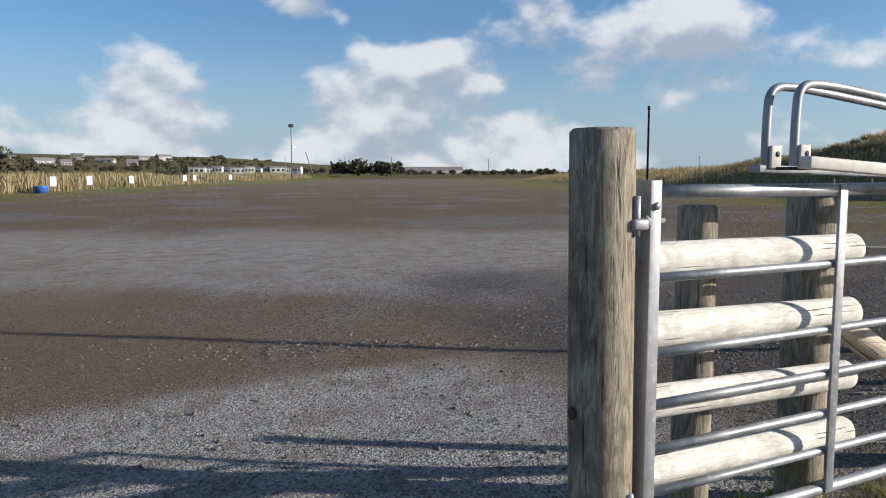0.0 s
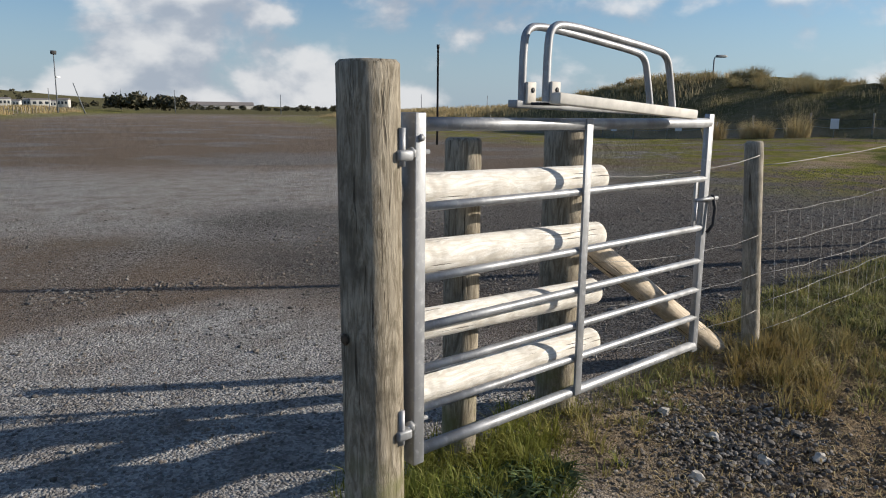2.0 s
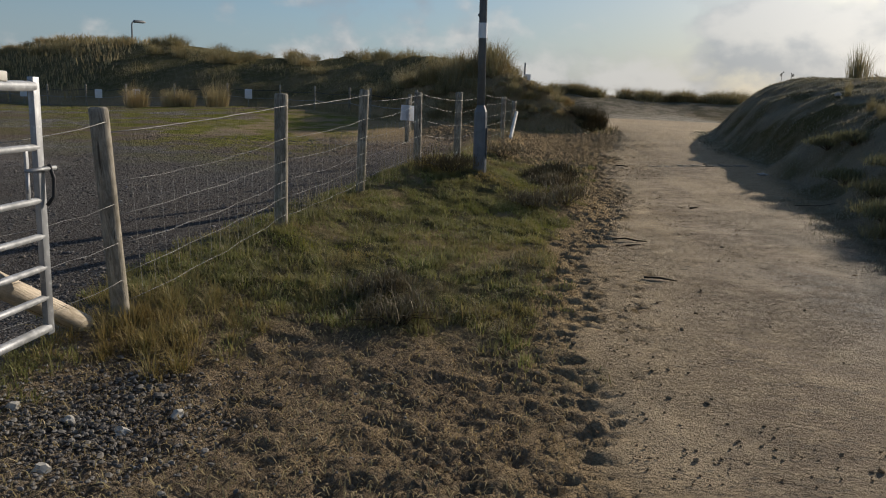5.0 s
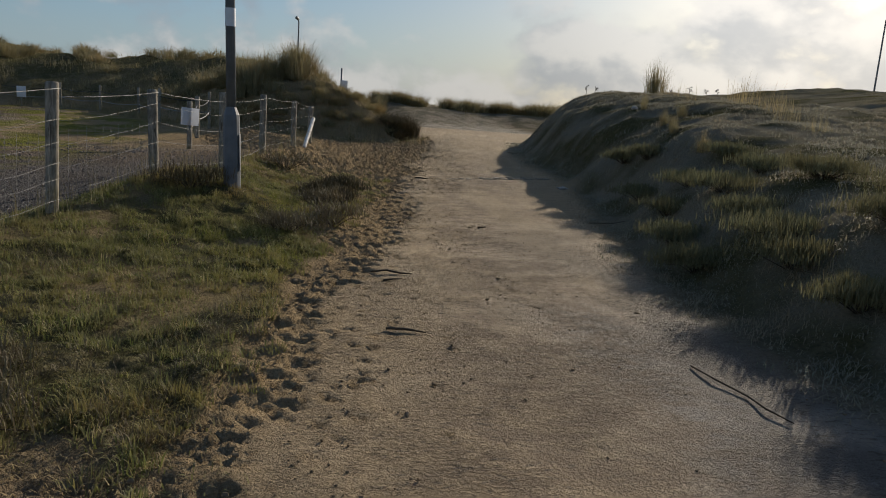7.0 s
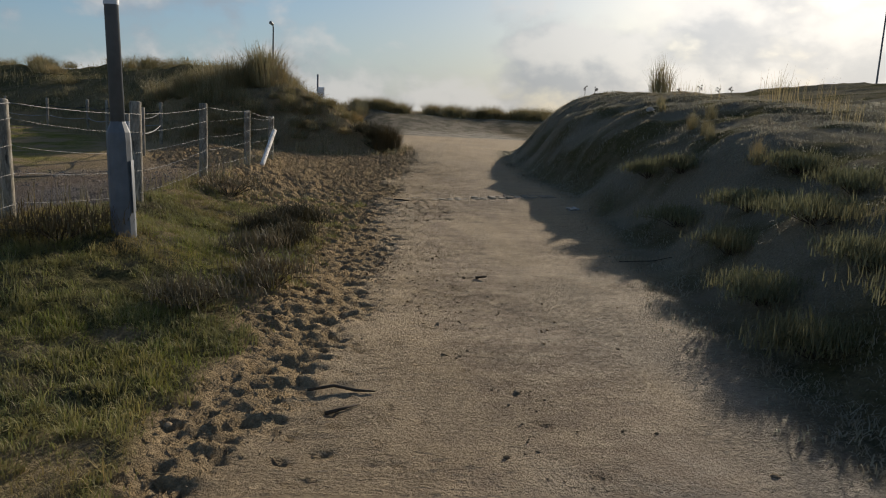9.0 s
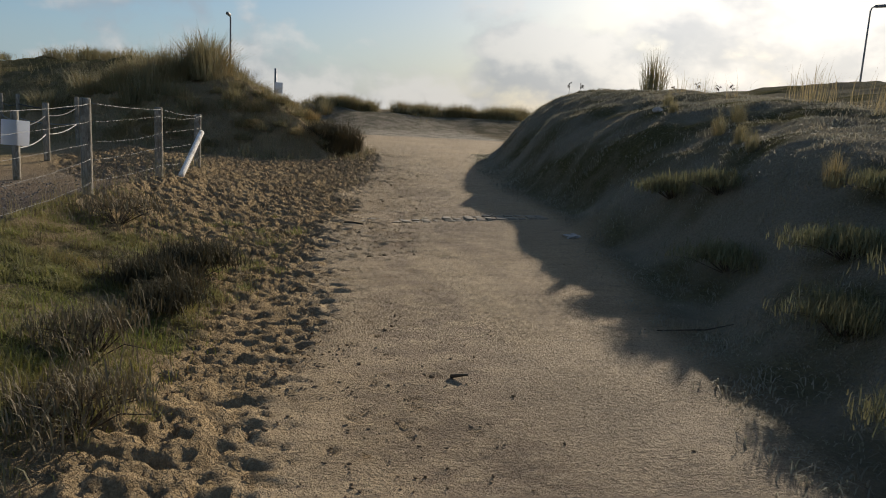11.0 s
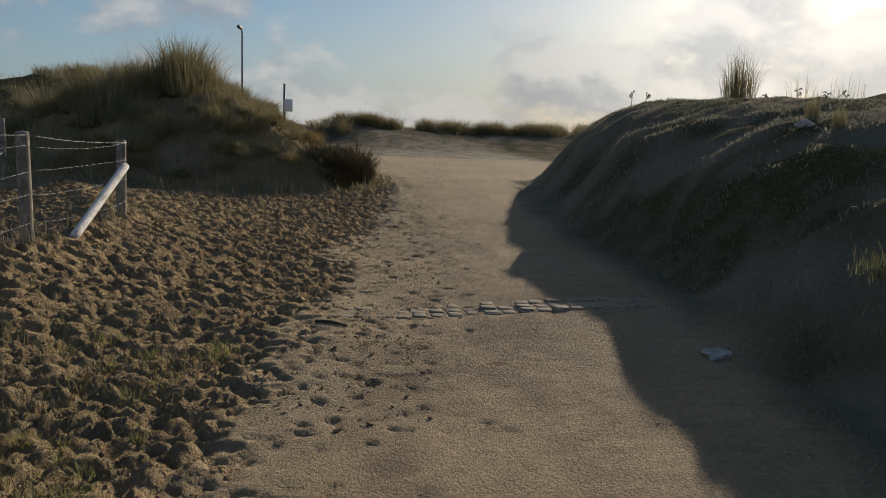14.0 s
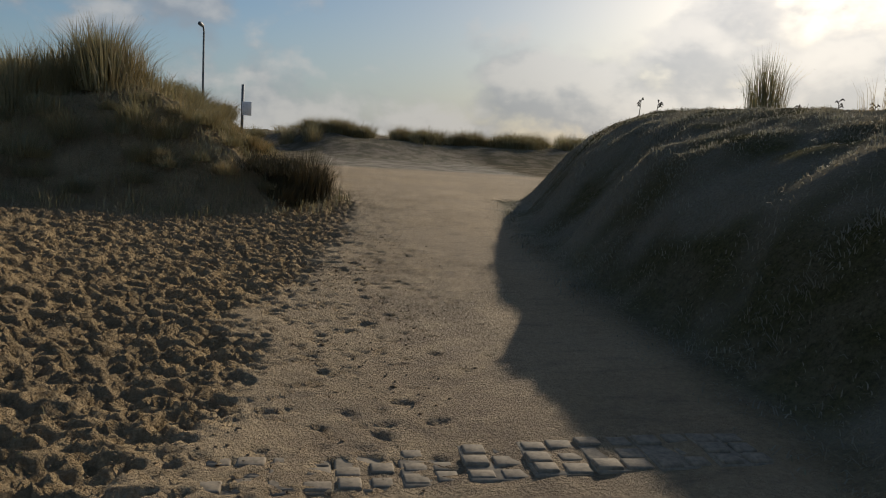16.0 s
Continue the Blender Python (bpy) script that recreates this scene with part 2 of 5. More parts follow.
PLATE = plain("pale_plate", (0.62, 0.59, 0.53, 1), 0.6)
PAINT_GREY = plain("grey_column_paint", (0.17, 0.185, 0.20, 1), 0.55, 6.0)
BLACK = plain("black_rubber", (0.03, 0.03, 0.032, 1), 0.6)
WHITE = plain("white_sheet", (0.78, 0.79, 0.80, 1), 0.5, 8.0, 0.1)
sheet_material, sheet_nodes = material("laminated_sheet")
SHEET = finish(sheet_material, sheet_nodes, (0.80, 0.81, 0.83, 1), 0.35, through_light=0.5)
BLUE = plain("blue_plastic", (0.05, 0.16, 0.55, 1), 0.45)
CLOD = leaf("sand_clod", [(0.20, 0.15, 0.10), (0.30, 0.23, 0.15), (0.38, 0.30, 0.20), (0.14, 0.105, 0.07)], 0.0, 0.0)
STONE = leaf("loose_stone", [(0.08, 0.073, 0.065), (0.12, 0.108, 0.095), (0.16, 0.147, 0.13), (0.21, 0.195, 0.175), (0.32, 0.305, 0.28)], 0.0)
PALE_STONE = plain("pale_stone", (0.50, 0.47, 0.42, 1), 0.9, 18.0, 0.45)
CONCRETE = plain("worn_sandy_concrete", (0.33, 0.27, 0.19, 1), 0.9, 30.0, 0.4)
TWIG = plain("dead_twig", (0.10, 0.075, 0.05, 1), 0.9, 40.0, 0.5)
GRASS = leaf("verge_grass", [(0.14, 0.165, 0.045), (0.24, 0.25, 0.075), (0.36, 0.31, 0.125), (0.17, 0.205, 0.05), (0.52, 0.43, 0.25)], 0.35)
LUSH = leaf("fresh_grass", [(0.14, 0.18, 0.03), (0.22, 0.25, 0.05), (0.31, 0.29, 0.09)], 0.35)
RUST = leaf("rusty_grass", [(0.30, 0.22, 0.09), (0.44, 0.33, 0.14), (0.26, 0.235, 0.08), (0.19, 0.19, 0.055), (0.50, 0.40, 0.20)])
MARRAM = leaf("marram_grass", [(0.25, 0.22, 0.11), (0.38, 0.32, 0.18), (0.21, 0.20, 0.09), (0.47, 0.39, 0.24), (0.24, 0.22, 0.10)])
STRAW = leaf("straw_grass", [(0.50, 0.40, 0.21), (0.42, 0.33, 0.17), (0.36, 0.30, 0.14), (0.56, 0.46, 0.27)])
HERB = leaf("dune_herb", [(0.31, 0.285, 0.21), (0.38, 0.35, 0.27), (0.32, 0.315, 0.20), (0.45, 0.41, 0.32)], 0.35, 0.05)
SCRUB = leaf("dark_scrub", [(0.075, 0.065, 0.04), (0.12, 0.10, 0.06), (0.09, 0.09, 0.045), (0.19, 0.155, 0.095)], 0.12, 0.05)
TUSSOCK = leaf("dull_tussock", [(0.16, 0.165, 0.085), (0.225, 0.225, 0.12), (0.30, 0.28, 0.17)], 0.25, 0.0)
HEATHER = leaf("grey_shrub", [(0.15, 0.12, 0.075), (0.21, 0.17, 0.11), (0.14, 0.135, 0.06), (0.25, 0.20, 0.13)], 0.15)
WEED = leaf("weed_leaf", [(0.05, 0.085, 0.04), (0.08, 0.12, 0.055), (0.11, 0.15, 0.07)], 0.2)
DARK_LEAF = leaf("dark_leaf", [(0.06, 0.065, 0.04), (0.09, 0.09, 0.055), (0.13, 0.115, 0.075)], 0.1)
CARAVAN = plain("cream_caravan_cladding", (0.52, 0.51, 0.48, 1), 0.5, 3.0, 0.12)
ROOF = plain("dull_roof", (0.22, 0.20, 0.19, 1), 0.8, 3.0)
GLASS = plain("dark_window", (0.04, 0.05, 0.06, 1), 0.15, 3.0)
RENDER = plain("house_render", (0.42, 0.41, 0.39, 1), 0.8, 2.0)


# ---- numbers and shapes ----
def lattice(ix, iy, seed):
    h = (ix.astype(np.int64) * 374761393 + iy.astype(np.int64) * 668265263 + seed * 1274126177) & 0x7FFFFFFF
    h = ((h ^ (h >> 13)) * 1274126177) & 0x7FFFFFFF
    return ((h ^ (h >> 16)) & 0xFFFF) / 65535.0


def value_noise(x, y, seed=0):
    x, y = np.asarray(x, float), np.asarray(y, float)
    ix, iy = np.floor(x), np.floor(y)
    fx, fy = x - ix, y - iy
    fx, fy = fx * fx * (3 - 2 * fx), fy * fy * (3 - 2 * fy)
    a = lattice(ix, iy, seed) * (1 - fx) + lattice(ix + 1, iy, seed) * fx
    b = lattice(ix, iy + 1, seed) * (1 - fx) + lattice(ix + 1, iy + 1, seed) * fx
    return a * (1 - fy) + b * fy


def fbm(x, y, octaves=4, seed=0):
    total, amp, norm = 0.0, 1.0, 0.0
    for k in range(octaves):
        total = total + amp * value_noise(x * 2 ** k, y * 2 ** k, seed + 17 * k)
        norm += amp
        amp *= 0.5
    return total / norm


def smooth(v, lo, hi):
    t = np.clip((v - lo) / (hi - lo), 0, 1)
    return t * t * (3 - 2 * t)


def inside_distance(x, y, polygon):
    """Distance to the outline, positive inside."""
    best, odd = np.full(np.shape(x), 1e9), np.zeros(np.shape(x), bool)
    for (ax, ay), (bx, by) in zip(polygon, polygon[1:] + polygon[:1]):
        dx, dy = bx - ax, by - ay
        t = np.clip(((x - ax) * dx + (y - ay) * dy) / (dx * dx + dy * dy), 0, 1)
        best = np.minimum(best, np.hypot(x - ax - t * dx, y - ay - t * dy))
        odd ^= ((ay > y) != (by > y)) & (x < dx * (y - ay) / (dy if dy else 1e-9) + ax)
    return np.where(odd, best, -best)


# ---- the lie of the land ----
DUNE_NORTH = [(27.5, 3.4), (25.9, 1.2), (25.6, -0.8), (25.9, -2.3), (26.6, -3.7), (28.3, -4.3), (31, -4.4), (35, -3.9), (41, -3.6), (48, -3.6), (60, 0), (95, 10), (110, 130), (80, 110), (50, 46), (42.5, 29), (38.5, 19), (37, 11), (33.5, 6.8)]
DUNE_SOUTH = [(-25, -8), (-12, -6.2), (0, -4.9), (7.5, -4.6), (12, -5.6), (16, -6.5), (20, -6.8), (24.85, -7.4), (29.3, -8.55), (32.5, -12.6), (35, -18.1), (40, -40), (-40, -45)]
DUNE_FAR = [(62, -1), (54, -8), (53, -20), (58, -35), (60, -80), (160, -90), (160, 5), (95, 6)]
FENCE = [(4.41, 1.61), (6.98, 1.38), (9.0, 1.0), (10.9, 0.52), (13.4, 0.07), (16.2, -0.28), (18.2, -0.76), (20.3, -1.06)]
FX, FY = [-6, 2.5] + [p[0] for p in FENCE] + [25.5, 31], [1.9, 1.8] + [p[1] for p in FENCE] + [1.2, 3]


def track_left(x):
    return np.interp(x, [-6, 3, 12.5, 20.5, 27, 31, 36, 45], [0.4, -1.05, -2.5, -3.65, -4.75, -5.1, -5.2, -5.6])


def track_right(x):
    return np.interp(x, [-6, 3, 7.5, 12, 16, 20, 25, 29, 36], [-4.9, -4.5, -4.4, -5.4, -6.3, -6.6, -7.2, -8.6, -13])


def south_dune(x, y):
    s = inside_distance(x, y, DUNE_SOUTH) + 0.9 * (fbm(x * 0.5, y * 0.5, 3, 5) - 0.5)
    s = np.maximum(s, 0)
    h = 1.67 * (1 - np.exp(-(s / 1.02) ** 1.6)) + 1.31 * smooth(s, 0.5, 10.2) - 0.53 * smooth(s, 2.8, 6.8) + 0.22 * smooth(s, 0.2, 1.5) * (fbm(x * 0.9, y * 0.9, 3, 7) - 0.5) + 0.13 * smooth(s, 0.0, 0.6) * (fbm(x * 2.3, y * 2.3, 3, 8) - 0.5)
    return h * np.interp(x, [-20, 4, 9, 12, 16, 24], [0.5, 0.62, 0.61, 0.73, 1.0, 1.115])


def north_dune(x, y):
    s = inside_distance(x, y, DUNE_NORTH) + 1.2 * (fbm(x * 0.35, y * 0.35, 3, 9) - 0.5)
    s = np.maximum(s, 0)
    h = 2.15 * (1 - np.exp(-(s / 2.9) ** 1.2)) + 1.05 * smooth(s, 2.0, 11.0)
    return h * np.interp(y, [-4, -1, 2, 5, 8, 14, 20, 30, 36, 55, 90], [1.08, 1.1, 1.02, 0.88, 0.80, 0.82, 1.22, 1.25, 1.0, 0.55, 0.4]) * (0.85 + 0.3 * fbm(x * 0.16, y * 0.16, 2, 3)) + 0.55 * smooth(s, 0.0, 1.5) * (fbm(x * 0.8, y * 0.8, 4, 13) - 0.5)


def far_dune(x, y):
    s = np.maximum(inside_distance(x, y, DUNE_FAR) + 3 * (fbm(x * 0.15, y * 0.15, 3, 21) - 0.5), 0)
    return 1.15 * (1 - np.exp(-s / 3.0)) * (0.75 + 0.5 * fbm(x * 0.12, y * 0.12, 2, 23)) + smooth(s, 0, 3) * (0.55 * np.exp(-((y + 5.0) / 2.2) ** 2 - ((x - 62) / 4) ** 2) + 0.35 * (fbm(x * 0.5, y * 0.5, 3, 25) - 0.5))


def land(x, y):
    """Height of the ground without its footprints."""
    x, y = np.asarray(x, float), np.asarray(y, float)
    z = np.interp(x, [-5, 2, 4, 6.3, 12.6, 15, 17, 20, 24, 28, 33, 38, 44, 60, 150], [-0.03, -0.04, -0.04, 0.03, 0.03, 0.06, 0.13, 0.17, 0.32, 0.48, 0.60, 0.66, 0.62, 0.9, 0.9]) * smooth(y, 25, 6)
    left, fence = track_left(x), np.interp(x, FX, FY)
    rise = np.interp(x, [1.2, 2.2, 4.4, 7, 9.4, 12.6, 16, 19, 21.5, 25], [0, 0.03, 0.17, 0.20, 0.3, 0.36, 0.40, 0.42, 0.36, 0.25])
    v = np.clip((y - left) / (fence - left), 0, 1)
    z = z + rise * np.where(y < fence, v ** 2.2, np.exp(-np.maximum(y - fence, 0) / 1.3))
    z = z + 0.26 * np.exp(-((x - 10.9) ** 2 + (y + 0.3) ** 2) / 1.6) - 0.09 * np.exp(-((x - 3.3) ** 2 + (y - 0.75) ** 2) / 1.4)
    z = z + 0.06 * np.maximum(-4.0 - y, 0) * smooth(x, 12, 17) * smooth(x, 34, 26) * smooth(y, -9, -6)
    z = z + 0.05 * (fbm(x * 0.4, y * 0.4, 3, 1) - 0.5)
    z = z + verge(x, y) * (0.10 * (fbm(x * 2.6, y * 2.6, 3, 2) - 0.5) + 0.05 * (fbm(x * 8, y * 8, 2, 6) - 0.5))
    z = z + 0.8 * smooth(y - 1.85 * x, 61, 74) * smooth(y, 30, 45) * smooth(y, 400, 250)
    z = z + south_dune(x, y) + north_dune(x, y) + far_dune(x, y)
    r = np.hypot(x, y)
    hills = smooth(y, 500, 1500) * smooth(x, 900, 100) * (22 + 26 * fbm(x / 260, y / 260, 3, 31))
    return z + hills + 0.6 * smooth(r, 120, 300) * (fbm(x / 40, y / 40, 2, 33) - 0.5)


def h(x, y):
    return float(land(x, y))


def axis(lo, hi, step, reach_lo, reach_hi, growth):
    core = np.arange(lo, hi + step / 2, step)
    up, down, s, p = [], [], step, core[-1]
    while p < reach_hi:
        s *= growth
        p += s
        up.append(p)
    s, p = step, lo
    while p > reach_lo:
        s *= growth
        p -= s
        down.append(p)
    return np.array(down[::-1] + list(core) + up)


def sandy(x, y):
    """Where feet have churned loose sand."""
    left = track_left(x)
    n1 = fbm(x * 0.8, y * 0.8, 3, 41) - 0.5
    strip = smooth(y - left + 1.3 * (fbm(x * 0.6, y * 0.6, 4, 45) - 0.5), -0.35, 0.15) * smooth(y - left + 1.1 * n1, np.interp(x, [2, 5, 9, 13, 15.5, 19, 21.5, 24], [1.7, 0.95, 0.55, 0.8, 3.0, 3.3, 5.6, 6.5]), np.interp(x, [2, 5, 9, 13, 15.5, 19, 21.5, 24], [1.1, 0.6, 0.3, 0.45, 2.2, 2.7, 4.8, 5.6]))
    knoll = inside_distance(x, y, DUNE_NORTH)
    return strip * smooth(x, 1.5, 3.0) * smooth(x, 46, 36) * smooth(knoll, 0.9, -0.2)


def soil(x, y):
    """Bare brown earth by the gate."""
    n1 = fbm(x * 0.9, y * 0.9, 3, 43) - 0.5
    return smooth(x + n1, 2.3, 2.9) * smooth(x + 1.6 * n1, 5.6, 4.2) * smooth(y + n1, 1.75, 1.3) * smooth(y - track_left(x) + n1, 0.1, 0.6)


def verge(x, y):
    """Turf between the track and the fence."""
    left, fence = track_left(x), np.interp(x, FX, FY)
    n1 = fbm(x * 0.7, y * 0.7, 3, 61) - 0.5
    return smooth(y - left + n1, 0.22, 0.5) * smooth(y - fence, 0.7, 0.15) * smooth(x + 1.6 * n1, 3.9, 5.2) * smooth(x + 2 * n1, 18.5, 13.5) * (1 - 0.85 * smooth(sandy(x, y), 0.3, 0.8)) * (1 - 0.6 * soil(x, y)) * (1 - 0.45 * smooth(fbm(x * 1.1, y * 1.3, 3, 68), 0.54, 0.64))


def make_ground():
    xs, ys = axis(1.8, 31.4, 0.033, -2500, 2500, 1.10), axis(-6.2, 2.8, 0.033, -2500, 2500, 1.095)
    X, Y = np.meshgrid(xs, ys, indexing="ij")
    Z = land(X, Y)
    left, right, fence = track_left(X), track_right(X), np.interp(X, FX, FY)
    sand = sandy(X, Y)
    rng = np.random.default_rng(4)
    # footprints
    dent = np.zeros_like(Z)
    n = 64000
    px, py = rng.uniform(2.2, 31.2, n), rng.uniform(-5.4, 2.2, n)
    chance = 0.75 * smooth(sandy(px, py), 0.3, 0.8) + 0.11 * np.interp(px, [14, 17, 22, 25], [1, 2.6, 2.6, 1]) * smooth(py, track_left(px) - 1.9, track_left(px)) * smooth(py, track_left(px) + 0.3, track_left(px)) + 0.22 * soil(px, py) + 0.5 * smooth(inside_distance(px, py, DUNE_NORTH), -0.5, 0.3) * smooth(py, 0.6, -0.6)
    keep = rng.random(n) < chance
    for cx, cy in zip(px[keep], py[keep]):
        a, la, lb, d = rng.normal(1.35, 0.55), rng.uniform(0.03, 0.075) * (1.15 if cx > 14 else 0.8), rng.uniform(0.02, 0.036) * (1.0 if cx > 14 else 0.85), rng.uniform(0.006, 0.021) * (1.5 if cx > 14 else 1.15) * (0.55 if cy < track_left(cx) - 0.25 else 1.0) * (0.6 if cx < 5 else 1.0)
        i0, i1 = np.searchsorted(xs, (cx - 0.25, cx + 0.25))
        j0, j1 = np.searchsorted(ys, (cy - 0.25, cy + 0.25))
        ux, uy = X[i0:i1, j0:j1] - cx, Y[i0:i1, j0:j1] - cy
        u, w = (ux * math.cos(a) + uy * math.sin(a)) / la, (-ux * math.sin(a) + uy * math.cos(a)) / lb
        q = u * u + w * w
        dent[i0:i1, j0:j1] += d * (-1.3 * np.exp(-q ** 2 * 1.2) + 0.3 * np.exp(-(np.sqrt(q) - 1.4) ** 2 * 7))
    near = smooth(X, 0.5, 2.0) * smooth(X, 32.5, 31) * smooth(Y, -7.5, -6.0) * smooth(Y, 4.5, 3.2)
    Z = Z + np.clip(dent, -0.06, 0.04) * near
    ridged = 0.6 * np.abs(2 * fbm(X * 4.5, Y * 4.5, 4, 51) - 1) + 0.5 * np.abs(2 * fbm(X * 11, Y * 11, 2, 55) - 1)
    trodden = np.clip(sand + 0.75 * soil(X, Y), 0, 1)
    Z = Z - near * trodden * 0.035 * (ridged - 0.2)
    # scuffed pits with sharp lips
    for scale, depth, seed in ((7.0, 0.026, 57), (12.0, 0.022, 58)):
        wobble = 0.6 * fbm(X * 3, Y * 3, 2, seed + 5)
        Z = Z - near * trodden * depth * np.interp(X, [11, 15], [0.85, 1.25]) * smooth(fbm(X * scale * 1.35 + wobble, Y * scale * 0.75 + wobble, 3, seed), 0.50, 0.58)
    # trampled steps up the sandy knoll
    slope = inside_distance(X, Y, DUNE_NORTH)
    Z = Z - near * smooth(slope, -0.2, 0.5) * smooth(slope, 4.5, 2.5) * (0.10 * smooth(fbm(X * 3.2, Y * 2.2, 3, 59), 0.47, 0.58) + 0.05 * (fbm(X * 7, Y * 7, 2, 60) - 0.5))
    on_track = smooth(Y + 0.9 * (fbm(X * 0.6, Y * 0.6, 4, 45) - 0.5), left + 0.2, left - 0.3) * smooth(Y, right - 0.7, right - 0.1)
    Z = Z + near * on_track * 0.02 * (fbm(X * 3, Y * 5, 4, 53) - 0.5)
    knoll_n, knoll_s, knoll_f = inside_distance(X, Y, DUNE_NORTH), inside_distance(X, Y, DUNE_SOUTH), inside_distance(X, Y, DUNE_FAR)
    rough = fbm(X * 0.7, Y * 0.7, 3, 61) - 0.5
    masks = {
        "track": on_track * smooth(X, 60, 40),
        "grit_sheen": smooth(X, 14, 3) * smooth(Y + 0.8 * rough, left - 0.2, left - 1.9) * smooth(fbm(X * 0.5, Y * 0.8, 3, 67), 0.2, 0.6),
        "dune": smooth(knoll_s, -0.3, 0.4) * smooth(fbm(X * 1.3, Y * 1.3, 3, 69), 0.3, 0.62),
        "backlit_bank": np.clip(smooth(X, 41, 45) * smooth(X, 110, 75) * smooth(Y, 4, 1) * smooth(knoll_n, 1.5, 0.0), 0, 1),
        "gravel": np.clip(np.maximum(smooth(Y - fence, -0.2, 0.5) * smooth(X + 3 * rough, 24, 17), np.maximum(smooth(Y, 6, 9), smooth(X + rough, 2.9, 2.0))) * smooth(knoll_n, 0.5, -0.8), 0, 1),
        "grey": np.clip(smooth(Y - 0.05 * X + 0.6 * rough, 5.4, 5.0) * smooth(X, 4, 2.6) + 0.85 * smooth(Y * 0.87 + X * 0.5 + 7 * rough, 8, 13) * smooth(Y * 0.87 + X * 0.5 + 4 * rough, 22, 16) * smooth(X, 16, 10), 0, 1),
        "soil": np.maximum(soil(X, Y), np.exp(-((X - 2.72) / 0.34) ** 2 - ((Y - 1.56) / 0.22) ** 2)),
        "chips": np.maximum(np.exp(-((X - 3.35) / 0.55) ** 2 - ((Y - 1.25) / 0.45) ** 2), 0.95 * smooth(X + 1.5 * rough, 3.2, 4.6) * smooth(X, 19, 12) * smooth(Y - fence, -0.1, 0.4) * smooth(Y + 3 * rough, 10, 6)),
        "worn": 0.8 * smooth(Y, left - 2.6, left - 1.7) * smooth(Y, left - 0.3, left - 0.9) * smooth(X, 26, 16) * smooth(fbm(X * 0.35, Y * 1.2, 3, 66), 0.34, 0.56),
        "flaky": 0.2 + 0.8 * smooth(X, 15, 7),
        "turf": np.clip(verge(X, Y) + smooth(knoll_s, -0.5, 0.1) + smooth(knoll_n + 1.5 * rough, 0.3, 1.4) * np.where((X < 31) & (Y < 3), 0.12, 1.0) * (0.55 + 0.9 * (fbm(X * 0.3, Y * 0.3, 3, 63))) + smooth(knoll_f + 6 * rough, 2, 6) + smooth(np.hypot(X, Y), 140, 220), 0, 1),
        "moss": np.clip(smooth(knoll_n, -15, -8) * smooth(knoll_n, 0.4, -1.5) * smooth(Y, 2, 5) + smooth(Y - 1.78 * X, 42, 52) * smooth(Y, 10, 30) * smooth(Y, 400, 150), 0, 1),
    }
    nx, ny = X.shape
    me = bpy.data.meshes.new("ground")
    co = np.stack([X, Y, Z], -1).reshape(-1, 3)
    k = np.arange(nx * ny).reshape(nx, ny)
    quads = np.stack([k[:-1, :-1], k[1:, :-1], k[1:, 1:], k[:-1, 1:]], -1).reshape(-1, 4)
    fill(me, co, quads)
    for name, values in masks.items():
        me.attributes.new(name, "FLOAT", "POINT").data.foreach_set("value", values.reshape(-1).astype(np.float32))
    me.materials.append(GROUND)
    return tagged(new("ground", me), "gravel, trodden sand, turf and dunes of a coastal car park", "ground", kind="structure")


def fill(me, co, faces, flat=False):
    """Fill a mesh from arrays of points and of faces that all have as many corners."""
    faces = np.asarray(faces, np.int32)
    n, c = faces.shape
    me.vertices.add(len(co))
    me.vertices.foreach_set("co", np.asarray(co, np.float32).ravel())
    me.loops.add(n * c)
    me.loops.foreach_set("vertex_index", faces.ravel())
    me.polygons.add(n)
    me.polygons.foreach_set("loop_start", np.arange(0, n * c, c, dtype=np.int32))
    me.polygons.foreach_set("loop_total", np.full(n, c, np.int32))
    me.polygons.foreach_set("use_smooth", np.full(n, not flat, bool))
    me.update(calc_edges=True)
    return me


make_ground()


# ---- building helpers ----
def part(name, bm, mat, parent=None, label="", m=None, shade=True):
    me = bm if isinstance(bm, bpy.types.Mesh) else bpy.data.meshes.new(name)
    if me is not bm:
        bmesh.ops.recalc_face_normals(bm, faces=bm.faces)
        for f in bm.faces:
            f.smooth = shade
        bm.to_mesh(me)
        bm.free()
    if not me.materials:
        me.materials.append(mat)
    ob = new(name, me)
    ob.parent = parent
    if m is not None:
        ob.matrix_basis = m
    if label:
        ob["label"] = label
    return ob


def box(size, at=(0, 0, 0), bevel=0.004, bm=None):
    bm = bm or bmesh.new()
    made = bmesh.ops.create_cube(bm, size=1, matrix=Matrix.Translation(at) @ Matrix.Diagonal((*size, 1)))
    if bevel:
        edges = list({e for v in made["verts"] for e in v.link_edges})
        bmesh.ops.bevel(bm, geom=edges, offset=bevel, segments=2, affect="EDGES", profile=0.5)
    return bm


